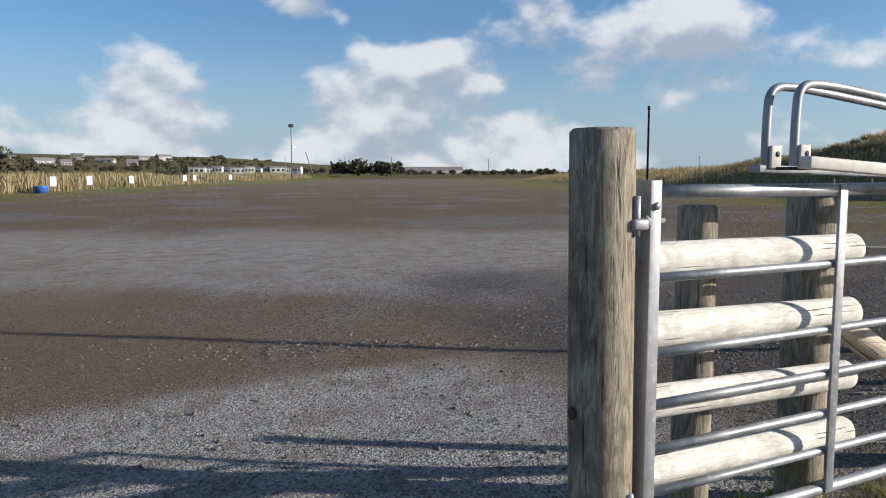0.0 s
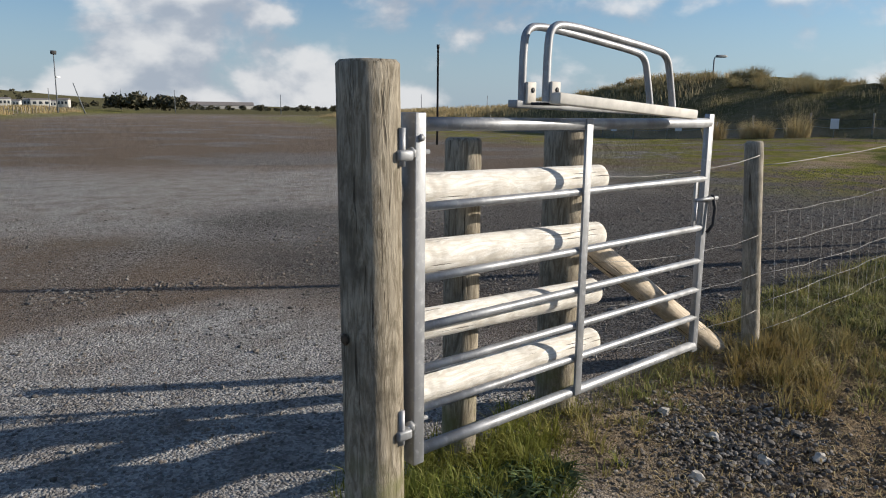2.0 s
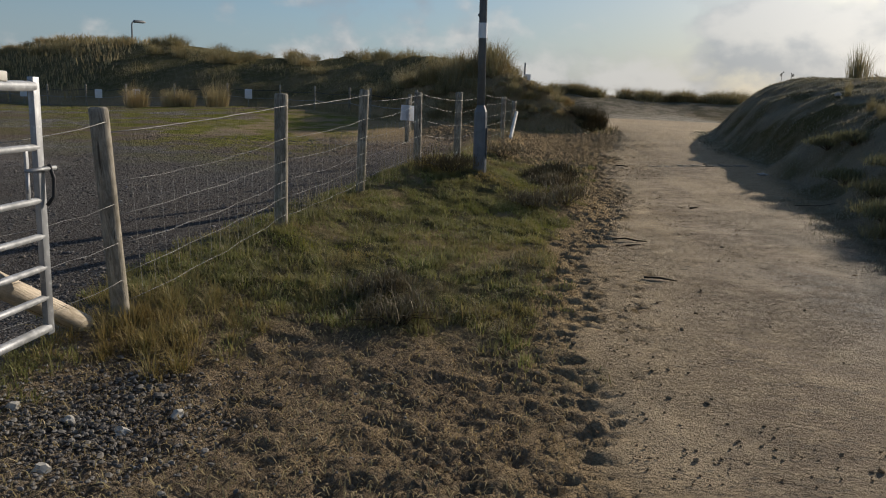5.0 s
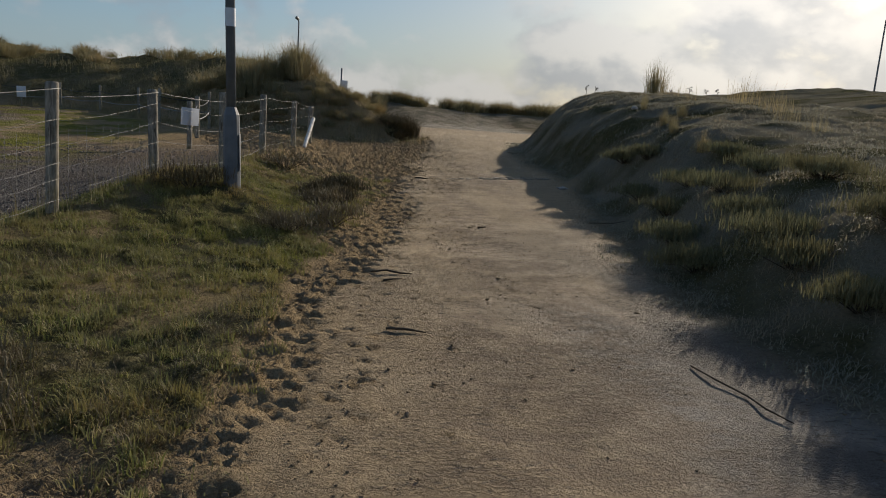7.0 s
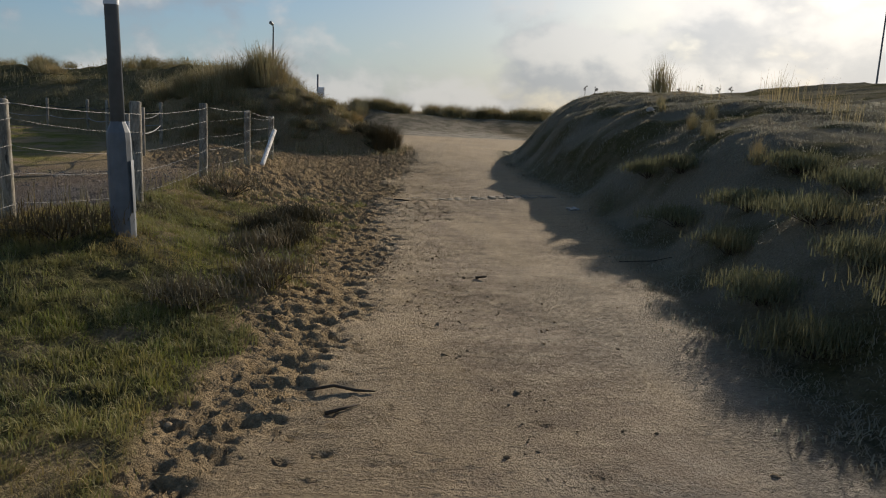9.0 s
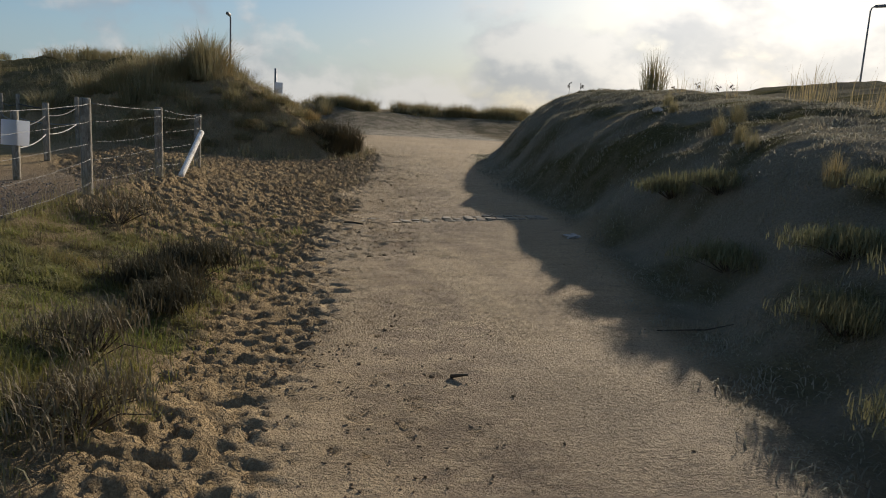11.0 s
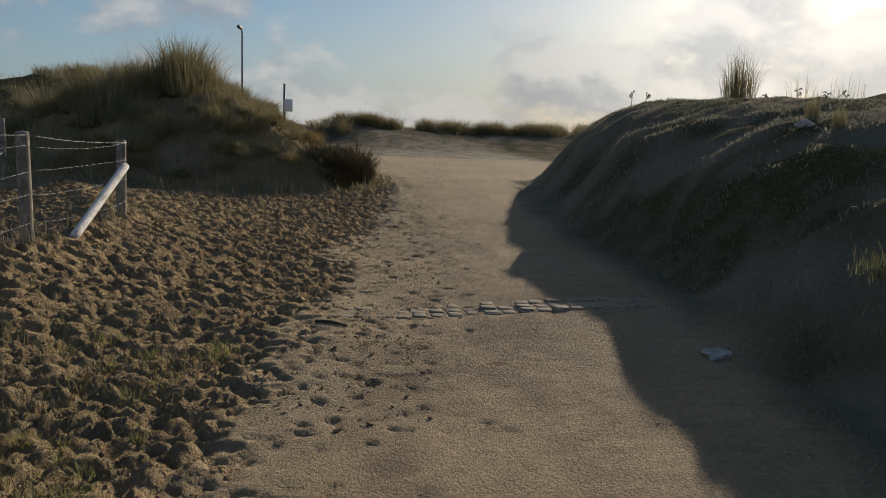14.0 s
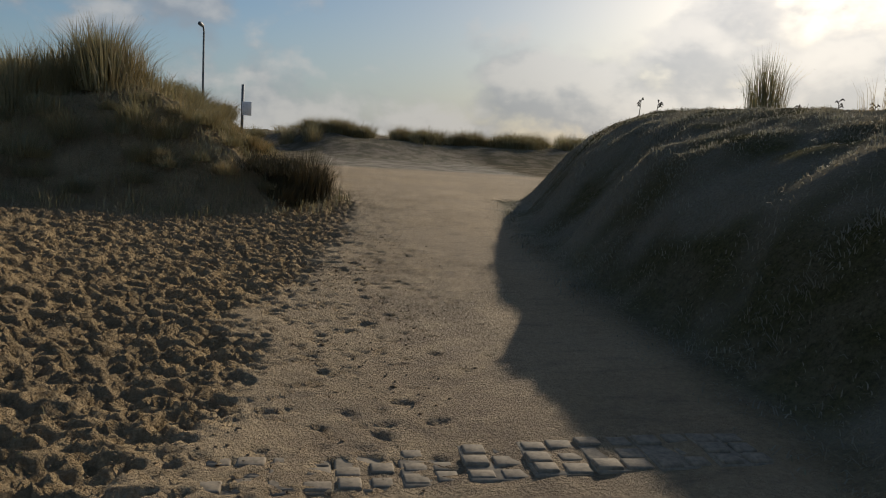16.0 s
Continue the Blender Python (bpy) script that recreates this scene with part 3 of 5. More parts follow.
def tube(points, radius, sides=10, bm=None, closed_ends=True):
    """A round bar along points; radius may be a list."""
    bm = bm or bmesh.new()
    pts = [Vector(p) for p in points]
    radii = radius if isinstance(radius, (list, tuple)) else [radius] * len(pts)
    rings, ref = [], None
    for i, p in enumerate(pts):
        d = (pts[min(i + 1, len(pts) - 1)] - pts[max(i - 1, 0)]).normalized()
        if ref is None:
            ref = d.orthogonal().normalized()
        ref = (ref - d * ref.dot(d)).normalized()
        side = d.cross(ref)
        rings.append([bm.verts.new(p + radii[i] * (math.cos(a) * ref + math.sin(a) * side)) for a in (2 * math.pi * k / sides for k in range(sides))])
    for a, b in zip(rings, rings[1:]):
        for k in range(sides):
            bm.faces.new((a[k], a[(k + 1) % sides], b[(k + 1) % sides], b[k]))
    if closed_ends:
        bm.faces.new(rings[0][::-1])
        bm.faces.new(rings[-1])
    return bm


def rounded(points, times=3):
    """Points of a bent bar with its corners cut smooth."""
    pts = [Vector(p) for p in points]
    for _ in range(times):
        out = [pts[0]]
        for a, b in zip(pts, pts[1:]):
            out += [a.lerp(b, 0.25), a.lerp(b, 0.75)]
        pts = out + [pts[-1]]
    return pts


def timber(length, radius, seed, sides=20, flat=0.0, end=0.012, taper=0.0, steps=14):
    """A round timber along z with uneven sides and worn ends."""
    bm = bmesh.new()
    rings = []
    zs = [0, end] + [length * k / steps for k in range(1, steps)] + [length - end, length]
    for z in zs:
        ring = []
        for k in range(sides):
            a = 2 * math.pi * k / sides
            nz = noise.noise(Vector((math.cos(a) * 1.3 + seed, math.sin(a) * 1.3, z * 1.1)))
            fine = noise.noise(Vector((math.cos(a) * 6 + seed, math.sin(a) * 6, z * 2.0)))
            r = radius * (1 - taper * z / length) * (1 + 0.05 * nz + 0.025 * fine)
            if flat:
                r = min(r, radius * (1 - flat) / max(0.2, abs(math.cos(a * 4) * 0.06 + 1)))
            if z in (0, length):
                r -= end
            ring.append(bm.verts.new((r * math.cos(a), r * math.sin(a), z)))
        rings.append(ring)
    for a, b in zip(rings, rings[1:]):
        for k in range(sides):
            bm.faces.new((a[k], a[(k + 1) % sides], b[(k + 1) % sides], b[k]))
    bm.faces.new(rings[0][::-1])
    bm.faces.new(rings[-1])
    return bm


def lay(a, b):
    """The pose that carries local z onto the way from a to b."""
    a, b = Vector(a), Vector(b)
    return Matrix.Translation(a) @ (b - a).to_track_quat("Z", "Y").to_matrix().to_4x4()


def thing(name, m, label, category, group="", kind=""):
    ob = new(name)
    ob.empty_display_size = 0.2
    ob.matrix_basis = m
    return tagged(ob, label, category, group, kind)


def blades(name, P, height, width, az, lean, mat, droop=0.5):
    """Grass: a bent, tapered blade at every point of P."""
    n = len(P)
    side = np.stack([-np.sin(az), np.cos(az), np.zeros(n)], 1) * (width / 2)[:, None]
    way = np.stack([np.cos(az), np.sin(az), np.zeros(n)], 1)
    mid = P + way * (height * lean * 0.35)[:, None]
    mid[:, 2] += height * 0.6
    tip = P + way * (height * lean)[:, None]
    tip[:, 2] += height * (1 - droop * lean * 0.6)
    co = np.stack([P - side, P + side, mid + side * 0.7, mid - side * 0.7, tip], 1).reshape(-1, 3)
    b = np.arange(n)[:, None] * 5
    faces = np.concatenate([b + [0, 1, 2], b + [0, 2, 3], b + [3, 2, 4]], 1).reshape(-1, 3)
    me = fill(bpy.data.meshes.new(name), co, faces)
    me.materials.append(mat)
    return me


# ---- the gate and its posts ----
def make_gate():
    a, b = Vector((1.77, 1.815, 0)), Vector((3.86, 1.70, 0))
    m = Matrix.Translation((a.x, a.y, 0.2)) @ Matrix.Rotation(math.atan2(b.y - a.y, b.x - a.x), 4, "Z")
    gate = thing("bridle_gate", m, "galvanised steel seven-bar bridle gate hung on a timber post, closed", "gate")
    W, H = 2.09, 1.275
    part("hinge_stile", box((0.05, 0.082, H), (0.05, -0.005, H / 2), 0.004), STEEL, gate)
    part("middle_stile", box((0.045, 0.012, H - 0.04), (1.012, -0.024, H / 2), 0.002), STEEL, gate)
    part("latch_stile", box((0.05, 0.03, H + 0.01), (W - 0.025, 0, H / 2), 0.003), STEEL, gate)
    levels = [(0.03, 0.024), (0.19, 0.017), (0.345, 0.017), (0.505, 0.017), (0.685, 0.017), (0.945, 0.017), (1.235, 0.025)]
    for z, r in levels:
        part("rail", tube([(0.08, 0, z), (0.5, 0, z - 0.002), (1.1, 0, z - 0.003), (1.6, 0, z - 0.002), (W - 0.03, 0, z)], r, 14), STEEL, gate)
    for z in (0.16, 1.135):
        hinge = part("hinge", box((0.062, 0.05, 0.036), (-0.055, -0.075, z), 0.008), DARK_STEEL, gate, "galvanised hinge eye")
        part("hinge_pin", tube([(-0.062, -0.08, z - 0.035), (-0.062, -0.08, z + 0.09)], 0.013, 10), STEEL, hinge)
        part("bolt", tube([(-0.03, -0.07, z + 0.006), (0.03, -0.03, z + 0.006), (0.1, -0.03, z + 0.006)], 0.009, 6), STEEL, hinge)
        part("nut", tube([(-0.012, -0.062, z + 0.006), (0.004, -0.052, z + 0.006)], 0.02, 6), DARK_STEEL, hinge)
    part("bolt", tube([(0.05, -0.044, 1.19), (0.05, -0.054, 1.19)], 0.013, 8), DARK_STEEL, gate)
    latch = part("latch", box((0.022, 0.012, 0.26), (W - 0.12, -0.005, 0.83), 0.002), STEEL, gate, "steel spring latch")
    part("latch_bolt", tube([(W - 0.16, -0.03, 0.84), (W + 0.06, -0.03, 0.84)], 0.011, 8), DARK_STEEL, latch)
    part("latch_handle", tube([(W - 0.15, -0.03, 0.84), (W - 0.17, -0.04, 0.78), (W - 0.19, -0.05, 0.74)], 0.008, 8), STEEL, latch)
    part("rubber_strap", tube([(W + 0.012, -0.03, 0.86), (W + 0.022, -0.045, 0.79), (W + 0.012, -0.045, 0.70), (W - 0.02, -0.03, 0.66)], 0.009, 8), BLACK, latch)
    # hoops that keep motorbikes out
    frame_top = H + 0.025
    for x0, yy, lift in ((0.655, 0.045, 0.0), (0.675, -0.062, 0.0)):
        hoop = part("hoop", tube(rounded([(x0, yy, frame_top + 0.02), (x0, yy, frame_top + 0.2), (x0 + 0.012, yy, frame_top + 0.31), (x0 + 0.14, yy, frame_top + 0.318), (x0 + 0.45, yy, frame_top + 0.29), (x0 + 0.72, yy, frame_top + 0.265), (x0 + 0.85, yy, frame_top + 0.245), (x0 + 0.885, yy, frame_top + 0.14), (x0 + 0.93, yy, frame_top - 0.02)]), 0.016, 12), STEEL, gate, "bent steel tube hoop")
        part("foot_tab", box((0.055, 0.012, 0.085), (x0 + 0.03, yy - 0.02, frame_top + 0.055), 0.004), PLATE, hoop, "pale drilled bracket")
        part("bolt_hole", tube([(x0 + 0.035, yy - 0.0275, frame_top + 0.065), (x0 + 0.035, yy - 0.024, frame_top + 0.065)], 0.011, 10), BLACK, hoop)
    part("shelf_board", box((1.04, 0.055, 0.045), (0, 0, 0), 0.006), PLATE, gate, "pale flat bar laid across the hoops", m=Matrix.Translation((1.20, -0.10, frame_top + 0.005)) @ Matrix.Rotation(radians(3.2), 4, "Y"))
    for xx, zz in ((0.69, 0.034), (1.71, -0.023)):
        part("end_cap", box((0.014, 0.05, 0.04), (xx, -0.10, frame_top + zz), 0.004), BLACK, gate, "dark end cap")
    part("shelf_bar", box((0.9, 0.05, 0.03), (0, 0, 0), 0.005), DARK_STEEL, gate, m=Matrix.Translation((1.06, 0.055, frame_top + 0.0)) @ Matrix.Rotation(radians(1.5), 4, "Y"))
    part("rubber_pad", box((0.30, 0.05, 0.012), (0.80, -0.03, frame_top + 0.012), 0.003), BLACK, gate)


make_gate()


def post_at(name, x, y, top, radius, seed, mat, label, group="", lean=(0.0, 0.0), sides=20, category="post", flat=0.0):
    z0 = h(x, y) - 0.08
    ob = part(name, timber(top - z0, radius, seed, sides, flat, taper=0.03), mat, None, m=lay((x, y, z0), (x + lean[0], y + lean[1], top)))
    return tagged(ob, label, category, group)


gate_post = post_at("gate_post", 1.665, 1.835, 1.64, 0.107, 3.0, POST_WOOD, "thick weathered round timber gate post with cracked grain", lean=(-0.02, 0.0), sides=28, flat=0.02)
part("knot", tube([(0, -0.105, 0.0), (0, -0.1125, 0.0)], [0.022, 0.012], 9), TWIG, gate_post, "dark wood knot", m=Matrix.Translation((-0.02, 0.0, 0.82)))


def make_log_barrier():
    barrier = thing("log_barrier", Matrix.Translation((2.35, 2.06, 0)), "four peeled pale logs on two timber posts behind the gate", "barrier")
    inv = barrier.matrix_basis.inverted()
    for x, top, r, s in ((2.30, 1.374, 0.076, 11.0), (3.01, 1.403, 0.10, 14.0)):
        z0 = h(x, 2.02) - 0.08
        part("barrier_post", timber(top - z0, r, s), POST_WOOD, barrier, "weathered timber post", m=inv @ lay((x, 2.02, z0), (x, 2.02, top)))
    for zl, zr, r, s in ((1.196, 1.177, 0.064, 21.0), (0.95, 0.907, 0.066, 25.0), (0.69, 0.632, 0.060, 29.0), (0.439, 0.385, 0.062, 33.0)):
        a, b = Vector((1.76, 1.893, zl)), Vector((3.09, 1.862, zr))
        part("log", timber((b - a).length, r, s, 20, 0.0, 0.03), LOG_WOOD, barrier, m=inv @ lay(a, b))
    a, b = Vector((3.08, 2.01, 0.90)), Vector((4.27, 1.76, 0.10))
    part("brace", timber((b - a).length, 0.062, 41.0, 16), BRACE_WOOD, barrier, "leaning round timber brace", m=inv @ lay(a, b))


make_log_barrier()


# ---- the post and wire fence ----
def make_fence():
    fence = thing("post_and_wire_fence", Matrix.Translation((FENCE[0][0], FENCE[0][1], h(*FENCE[0]))), "silvered timber posts with sagging galvanised wires along the verge", "fence")
    inv = fence.matrix_basis.inverted()
    tops = [1.33, 1.43, 1.50, 1.50, 1.54, 1.57, 1.50, 1.41]
    leans = [(0.0, 0.085), (0.0, 0.0), (0.02, -0.02), (0.0, 0.02), (0.03, 0.01), (0.0, 0.0), (-0.02, 0.0), (0.03, -0.01)]
    rad = [0.052, 0.062, 0.055, 0.055, 0.062, 0.060, 0.055, 0.055]
    posts = []
    for i, ((x, y), top) in enumerate(zip(FENCE, tops)):
        z0 = h(x, y) - 0.07
        a, b = Vector((x, y, z0)), Vector((x + leans[i][0], y + leans[i][1], top))
        posts.append((a, b))
        part("post", timber((b - a).length, rad[i], 50.0 + 3 * i, 16), FENCE_WOOD, fence, m=inv @ lay(a, b))
    start = (Vector((3.13, 1.97, 0)), Vector((3.13, 1.97, 1.4)))
    chain = [start] + posts
    rng = random.Random(5)
    for i, ((a0, a1), (b0, b1)) in enumerate(zip(chain, chain[1:])):
        for level in ([0.28, 0.5, 0.72, 1.12] if i == 0 else [0.16, 0.32, 0.48, 0.64, 0.82, 1.08] if i < 3 else [0.2, 0.42, 0.62, 0.82, 1.02]):
            fa, fb = min(level / (a1.z - a0.z - 0.07), 0.97), min((level + rng.uniform(-0.02, 0.02)) / (b1.z - b0.z - 0.07), 0.97)
            p, q = a0.lerp(a1, fa), b0.lerp(b1, fb)
            side = Vector((0, -0.058, 0))
            sag = rng.uniform(0.01, 0.045)
            pts = [p.lerp(q, k / 10) + side + Vector((0, 0.012 * math.sin(k * 2.1 + i), -sag * 4 * (k / 10) * (1 - k / 10) + rng.uniform(-0.002, 0.002))) for k in range(11)]
            part("wire", tube(pts, 0.0023 if level > 1 else 0.0014, 5), WIRE, fence, m=inv)
    for i in (1, 2, 3):
        (a0, a1), (b0, b1) = chain[i], chain[i + 1]
        bm = bmesh.new()
        count = int((b0 - a0).length / 0.15)
        for k in range(1, count):
            p, q = a0.lerp(b0, k / count), a1.lerp(b1, k / count)
            d = q - p
            lo, hi = p + d * 0.15, p + d * 0.66
            tube([lo + Vector((0, -0.058, 0)), lo.lerp(hi, 0.5) + Vector((rng.uniform(-0.012, 0.012), -0.058, 0)), hi + Vector((0, -0.058, 0))], 0.0011, 3, bm, False)
        part("netting", bm, WIRE, fence, "fine stock netting", m=inv)
    a, b = Vector((18.75, -0.98, h(18.75, -0.98) - 0.03)), Vector((20.2, -1.14, 1.12))
    part("brace", timber((b - a).length, 0.045, 77.0, 14), LOG_WOOD, fence, "pale leaning brace", m=inv @ lay(a, b))


make_fence()


# ---- lamp columns, poles and notices ----
def make_column():
    x, y = 10.83, -0.37
    z = h(x, y)
    col = thing("lamp_column", Matrix.Translation((x, y, z - 0.05)) @ Matrix.Rotation(radians(-1.7), 4, "X"), "grey painted steel lamp column on the grassy verge", "lamp post")
    part("base_compartment", tube([(0, 0, 0), (0, 0, 0.82), (0, 0, 0.88), (0, 0, 0.97)], [0.098, 0.094, 0.09, 0.054], 12), PAINT_GREY, col, shade=False)
    part("access_door", box((0.095, 0.006, 0.42), (-0.012, -0.0935, 0.45), 0.002), PAINT_GREY, col)
    part("shaft", tube([(0, 0, 0.95), (0, 0, 3.0), (0, 0, 6.4)], [0.055, 0.052, 0.045], 16), PAINT_GREY, col)
    part("label_band", tube([(0, 0, 1.86), (0, 0, 2.06)], 0.0585, 16, None, False), WHITE, col, "pale number sticker")
    part("cap", tube([(0, 0, 6.38), (0, 0, 6.44)], [0.05, 0.03], 12), PAINT_GREY, col)


make_column()


def far_lamp(x, y, head, turn, long=0.8):
    z = h(x, y) - 0.2
    lamp = thing("street_lamp", Matrix.Translation((x, y, z)) @ Matrix.Rotation(radians(turn), 4, "Z"), "slim dark street lamp standing among the dunes", "street lamp", "street lamps in the dunes")
    top = head - z
    part("column", tube([(0, 0, 0), (0, 0, top * 0.5), (0, 0, top - 0.25), (0.06, 0, top - 0.08), (0.2, 0, top)], [0.07, 0.06, 0.05, 0.045, 0.04], 10), PAINT_GREY, lamp)
    part("lantern", tube([(0.15, 0, top - 0.01), (0.25, 0, top + 0.02), (0.2 + long * 0.75, 0, top + 0.05), (0.2 + long, 0, top + 0.05)], [0.05, 0.10, 0.11, 0.05], 10), PAINT_GREY, lamp)


far_lamp(57.0, 0.65, 7.15, 170, 0.75)
far_lamp(54.5, 25.6, 5.65, -20, 1.1)
far_lamp(49.5, -38.8, 10.0, 232, 1.0)

pole = tagged(part("black_pole", tube([(0, 0, 0), (0, 0, 4.15), (0, 0, 4.16), (0, 0, 4.3)], [0.05, 0.045, 0.065, 0.065], 10), BLACK, None, m=Matrix.Translation((23.4, 23.3, h(23.4, 23.3) - 0.05))), "slim black pole standing in the gravel car park", "pole")

sx, sy = 43.0, -2.2
sign_post = thing("sign_post", Matrix.Translation((sx, sy, h(sx, sy) - 0.2)), "dark pole with a pale notice on the dune", "sign")
part("pole", tube([(0, 0, 0), (0, 0, 3.62 - h(sx, sy))], 0.05, 8), PAINT_GREY, sign_post)
part("notice", box((0.04, 0.34, 0.5), (-0.05, -0.16, 2.75 - h(sx, sy)), 0.004), WHITE, sign_post)

card = tagged(part("notice_card", box((0.40, 0.012, 0.40), (0, 0, 0), 0.002), SHEET, None, m=Matrix.Translation((20.25, 1.70, 0.97)) @ Matrix.Rotation(radians(-72), 4, "Z") @ Matrix.Rotation(radians(3), 4, "Y")), "white laminated notice fixed to a thin fence post", "notice")



# ---- the thin fence along the foot of the dune ----
BACK = [(20.3, 1.72), (22.8, 1.95), (25.3, 2.0), (27.6, 3.9), (30.5, 5.2), (33.0, 7.2), (35.4, 9.4), (36.2, 12.2), (36.7, 15.0), (37.4, 17.8), (38.4, 20.4), (39.6, 23.2), (41.0, 26.2), (42.6, 29.6), (44.4, 33.4), (46.4, 37.6), (48.6, 42.2), (51.0, 47.2)]


def make_back_fence():
    fence = thing("dune_fence", Matrix.Translation((*BACK[0], h(*BACK[0]))), "thin posts with a dark sagging line below the dune", "fence")
    inv = fence.matrix_basis.inverted()
    tops = []
    for i, (x, y) in enumerate(BACK):
        z = min(h(x, y), 0.5)
        tops.append(Vector((x, y, z + 0.86)))
        part("post", timber(1.2, 0.06 if i < 2 else 0.045, 90.0 + i, 10, steps=4), FENCE_WOOD, fence, m=inv @ lay((x, y, z - 0.1), (x + 0.03 * math.sin(i * 3.0), y, z + 1.1)))
    for a, b in zip(tops, tops[1:]):
        for drop in (0.0, 0.35):
            part("line", tube([a.lerp(b, k / 6) - Vector((0, 0, drop + 0.28 * (k / 6) * (1 - k / 6))) for k in range(7)], 0.012, 5), BLACK if drop == 0 else WIRE, fence, m=inv)


make_back_fence()
for k, (x, y) in enumerate(((35.9, 11.0), (37.1, 17.0), (38.0, 19.4), (40.3, 24.8), (41.9, 28.0))):
    z = min(h(x, y), 0.5)
    board = thing("staked_notice", Matrix.Translation((x - 0.25, y, z)) @ Matrix.Rotation(radians(-62), 4, "Z"), "small white notice on a stake at the dune foot", "notice", "notices along the dune foot")
    part("stake", box((0.05, 0.05, 0.62), (0, 0, 0.28), 0.003), FENCE_WOOD, board)
    part("sheet", box((0.34, 0.012, 0.44), (0, -0.035, 0.62), 0.001), WHITE, board)


# ---- stones ----
PHI = (1 + 5 ** 0.5) / 2
ICO = np.array([(-1, PHI, 0), (1, PHI, 0), (-1, -PHI, 0), (1, -PHI, 0), (0, -1, PHI), (0, 1, PHI), (0, -1, -PHI), (0, 1, -PHI), (PHI, 0, -1), (PHI, 0, 1), (-PHI, 0, -1), (-PHI, 0, 1)]) / math.hypot(1, PHI)
ICO_F = np.array([(0, 11, 5), (0, 5, 1), (0, 1, 7), (0, 7, 10), (0, 10, 11), (1, 5, 9), (5, 11, 4), (11, 10, 2), (10, 7, 6), (7, 1, 8), (3, 9, 4), (3, 4, 2), (3, 2, 6), (3, 6, 8), (3, 8, 9), (4, 9, 5), (2, 4, 11), (6, 2, 10), (8, 6, 7), (9, 8, 1)])


def stones(name, x, y, size, seed, mat, label):
    rng = np.random.default_rng(seed)
    n = len(x)
    shape = ICO[None] * (1 + rng.uniform(-0.28, 0.28, (n, 12, 1))) * rng.uniform(0.6, 1.25, (n, 1, 3)) * size[:, None, None]
    shape[:, :, 2] *= 0.7
    co = shape + np.stack([x, y, land(x, y) + size * 0.22], 1)[:, None]
    me = fill(bpy.data.meshes.new(name), co.reshape(-1, 3), (ICO_F[None] + np.arange(n)[:, None, None] * 12).reshape(-1, 3), True)
    me.materials.append(mat)
    return tagged(new(name, me), label, "stones", kind="stuff")


rng = np.random.default_rng(12)
sx, sy = rng.uniform(1.8, 4.6, 15000), rng.uniform(-0.2, 2.2, 15000)
ok = rng.random(15000) < np.exp(-((sx - 3.38) / 0.52) ** 2 - ((sy - 1.25) / 0.42) ** 2) * 0.95 + 0.012
stones("loose_stones", sx[ok], sy[ok], rng.uniform(0.004, 0.014, ok.sum()) * np.where(rng.random(ok.sum()) < 0.05, 1.6, 1), 13, STONE, "loose grey and white chippings on the earth by the gate")
sx, sy = rng.uniform(-2.5, 5.5, 11000), 2.2 + 9 * rng.random(11000) ** 1.5
ok = rng.random(11000) < 0.35 + 0.65 * (fbm(sx * 0.6, sy * 0.6, 3, 71) > 0.5)
ok &= ~((sx > 1.2) & (sy < 2.6) & (sx < 4.4) & (rng.random(11000) < 0.5))
stones("gravel_chippings", sx[ok], sy[ok], rng.uniform(0.004, 0.013, ok.sum()) * np.where(rng.random(ok.sum()) < 0.04, 2.0, 1), 14, STONE, "scattered chippings over the gravel car park")
sx = rng.normal(2.45, 0.75, 240)
sy = 6.15 - 0.33 * (sx - 2.4) + rng.normal(0, 0.16, 240)
stones("stone_scatter", sx, sy, rng.uniform(0.005, 0.022, 240), 15, STONE, "low ridge of white and grey stones across the gravel")
sx, sy = rng.uniform(4.4, 20, 6500), rng.uniform(0.5, 8, 6500)
ok = (sy > np.interp(sx, FX, FY) + 0.3) & (rng.random(6500) < 0.8)
stones("fence_side_gravel", sx[ok], sy[ok], rng.uniform(0.008, 0.022, ok.sum()), 16, STONE, "dark coarse chippings beyond the wire fence")


sx, sy = rng.uniform(2.2, 24, 30000), rng.uniform(-5.6, 2.0, 30000)
flaky = smooth(sy, track_left(sx) - 2.0, track_left(sx) - 0.6) * smooth(sy, track_left(sx) + 0.2, track_left(sx) - 0.2) * smooth(fbm(sx * 0.7, sy * 0.9, 3, 73), 0.44, 0.6) * 0.75
ok = rng.random(30000) < np.clip(flaky + 0.22 * sandy(sx, sy) + 0.45 * soil(sx, sy) + 0.015 * (sy < track_left(sx)) * (sy > track_right(sx)), 0, 1)
stones("sand_clods", sx[ok], sy[ok], rng.uniform(0.003, 0.011, ok.sum()) * np.where(rng.random(ok.sum()) < 0.08, 1.9, 1), 17, CLOD, "crumbs and flakes of damp sand on the track")


def rock(name, x, y, size, seed, label, mat=PALE_STONE, lift=0.25, turn=0.0):
    bm = bmesh.new()
    bmesh.ops.create_icosphere(bm, subdivisions=2, radius=1)
    for v in bm.verts:
        k = 1 + 0.6 * noise.noise(v.co * 1.4 + Vector((seed, 0, 0))) + 0.25 * noise.noise(v.co * 4 + Vector((0, seed, 0)))
        v.co = Vector((v.co.x * size[0], v.co.y * size[1], max(v.co.z, -0.4) * size[2])) * k
    ob = part(name, bm, mat, None, m=Matrix.Translation((x, y, h(x, y) + size[2] * lift)) @ Matrix.Rotation(radians(turn), 4, "Z"), shade=False)
    return tagged(ob, label, "stone", "pale stones")


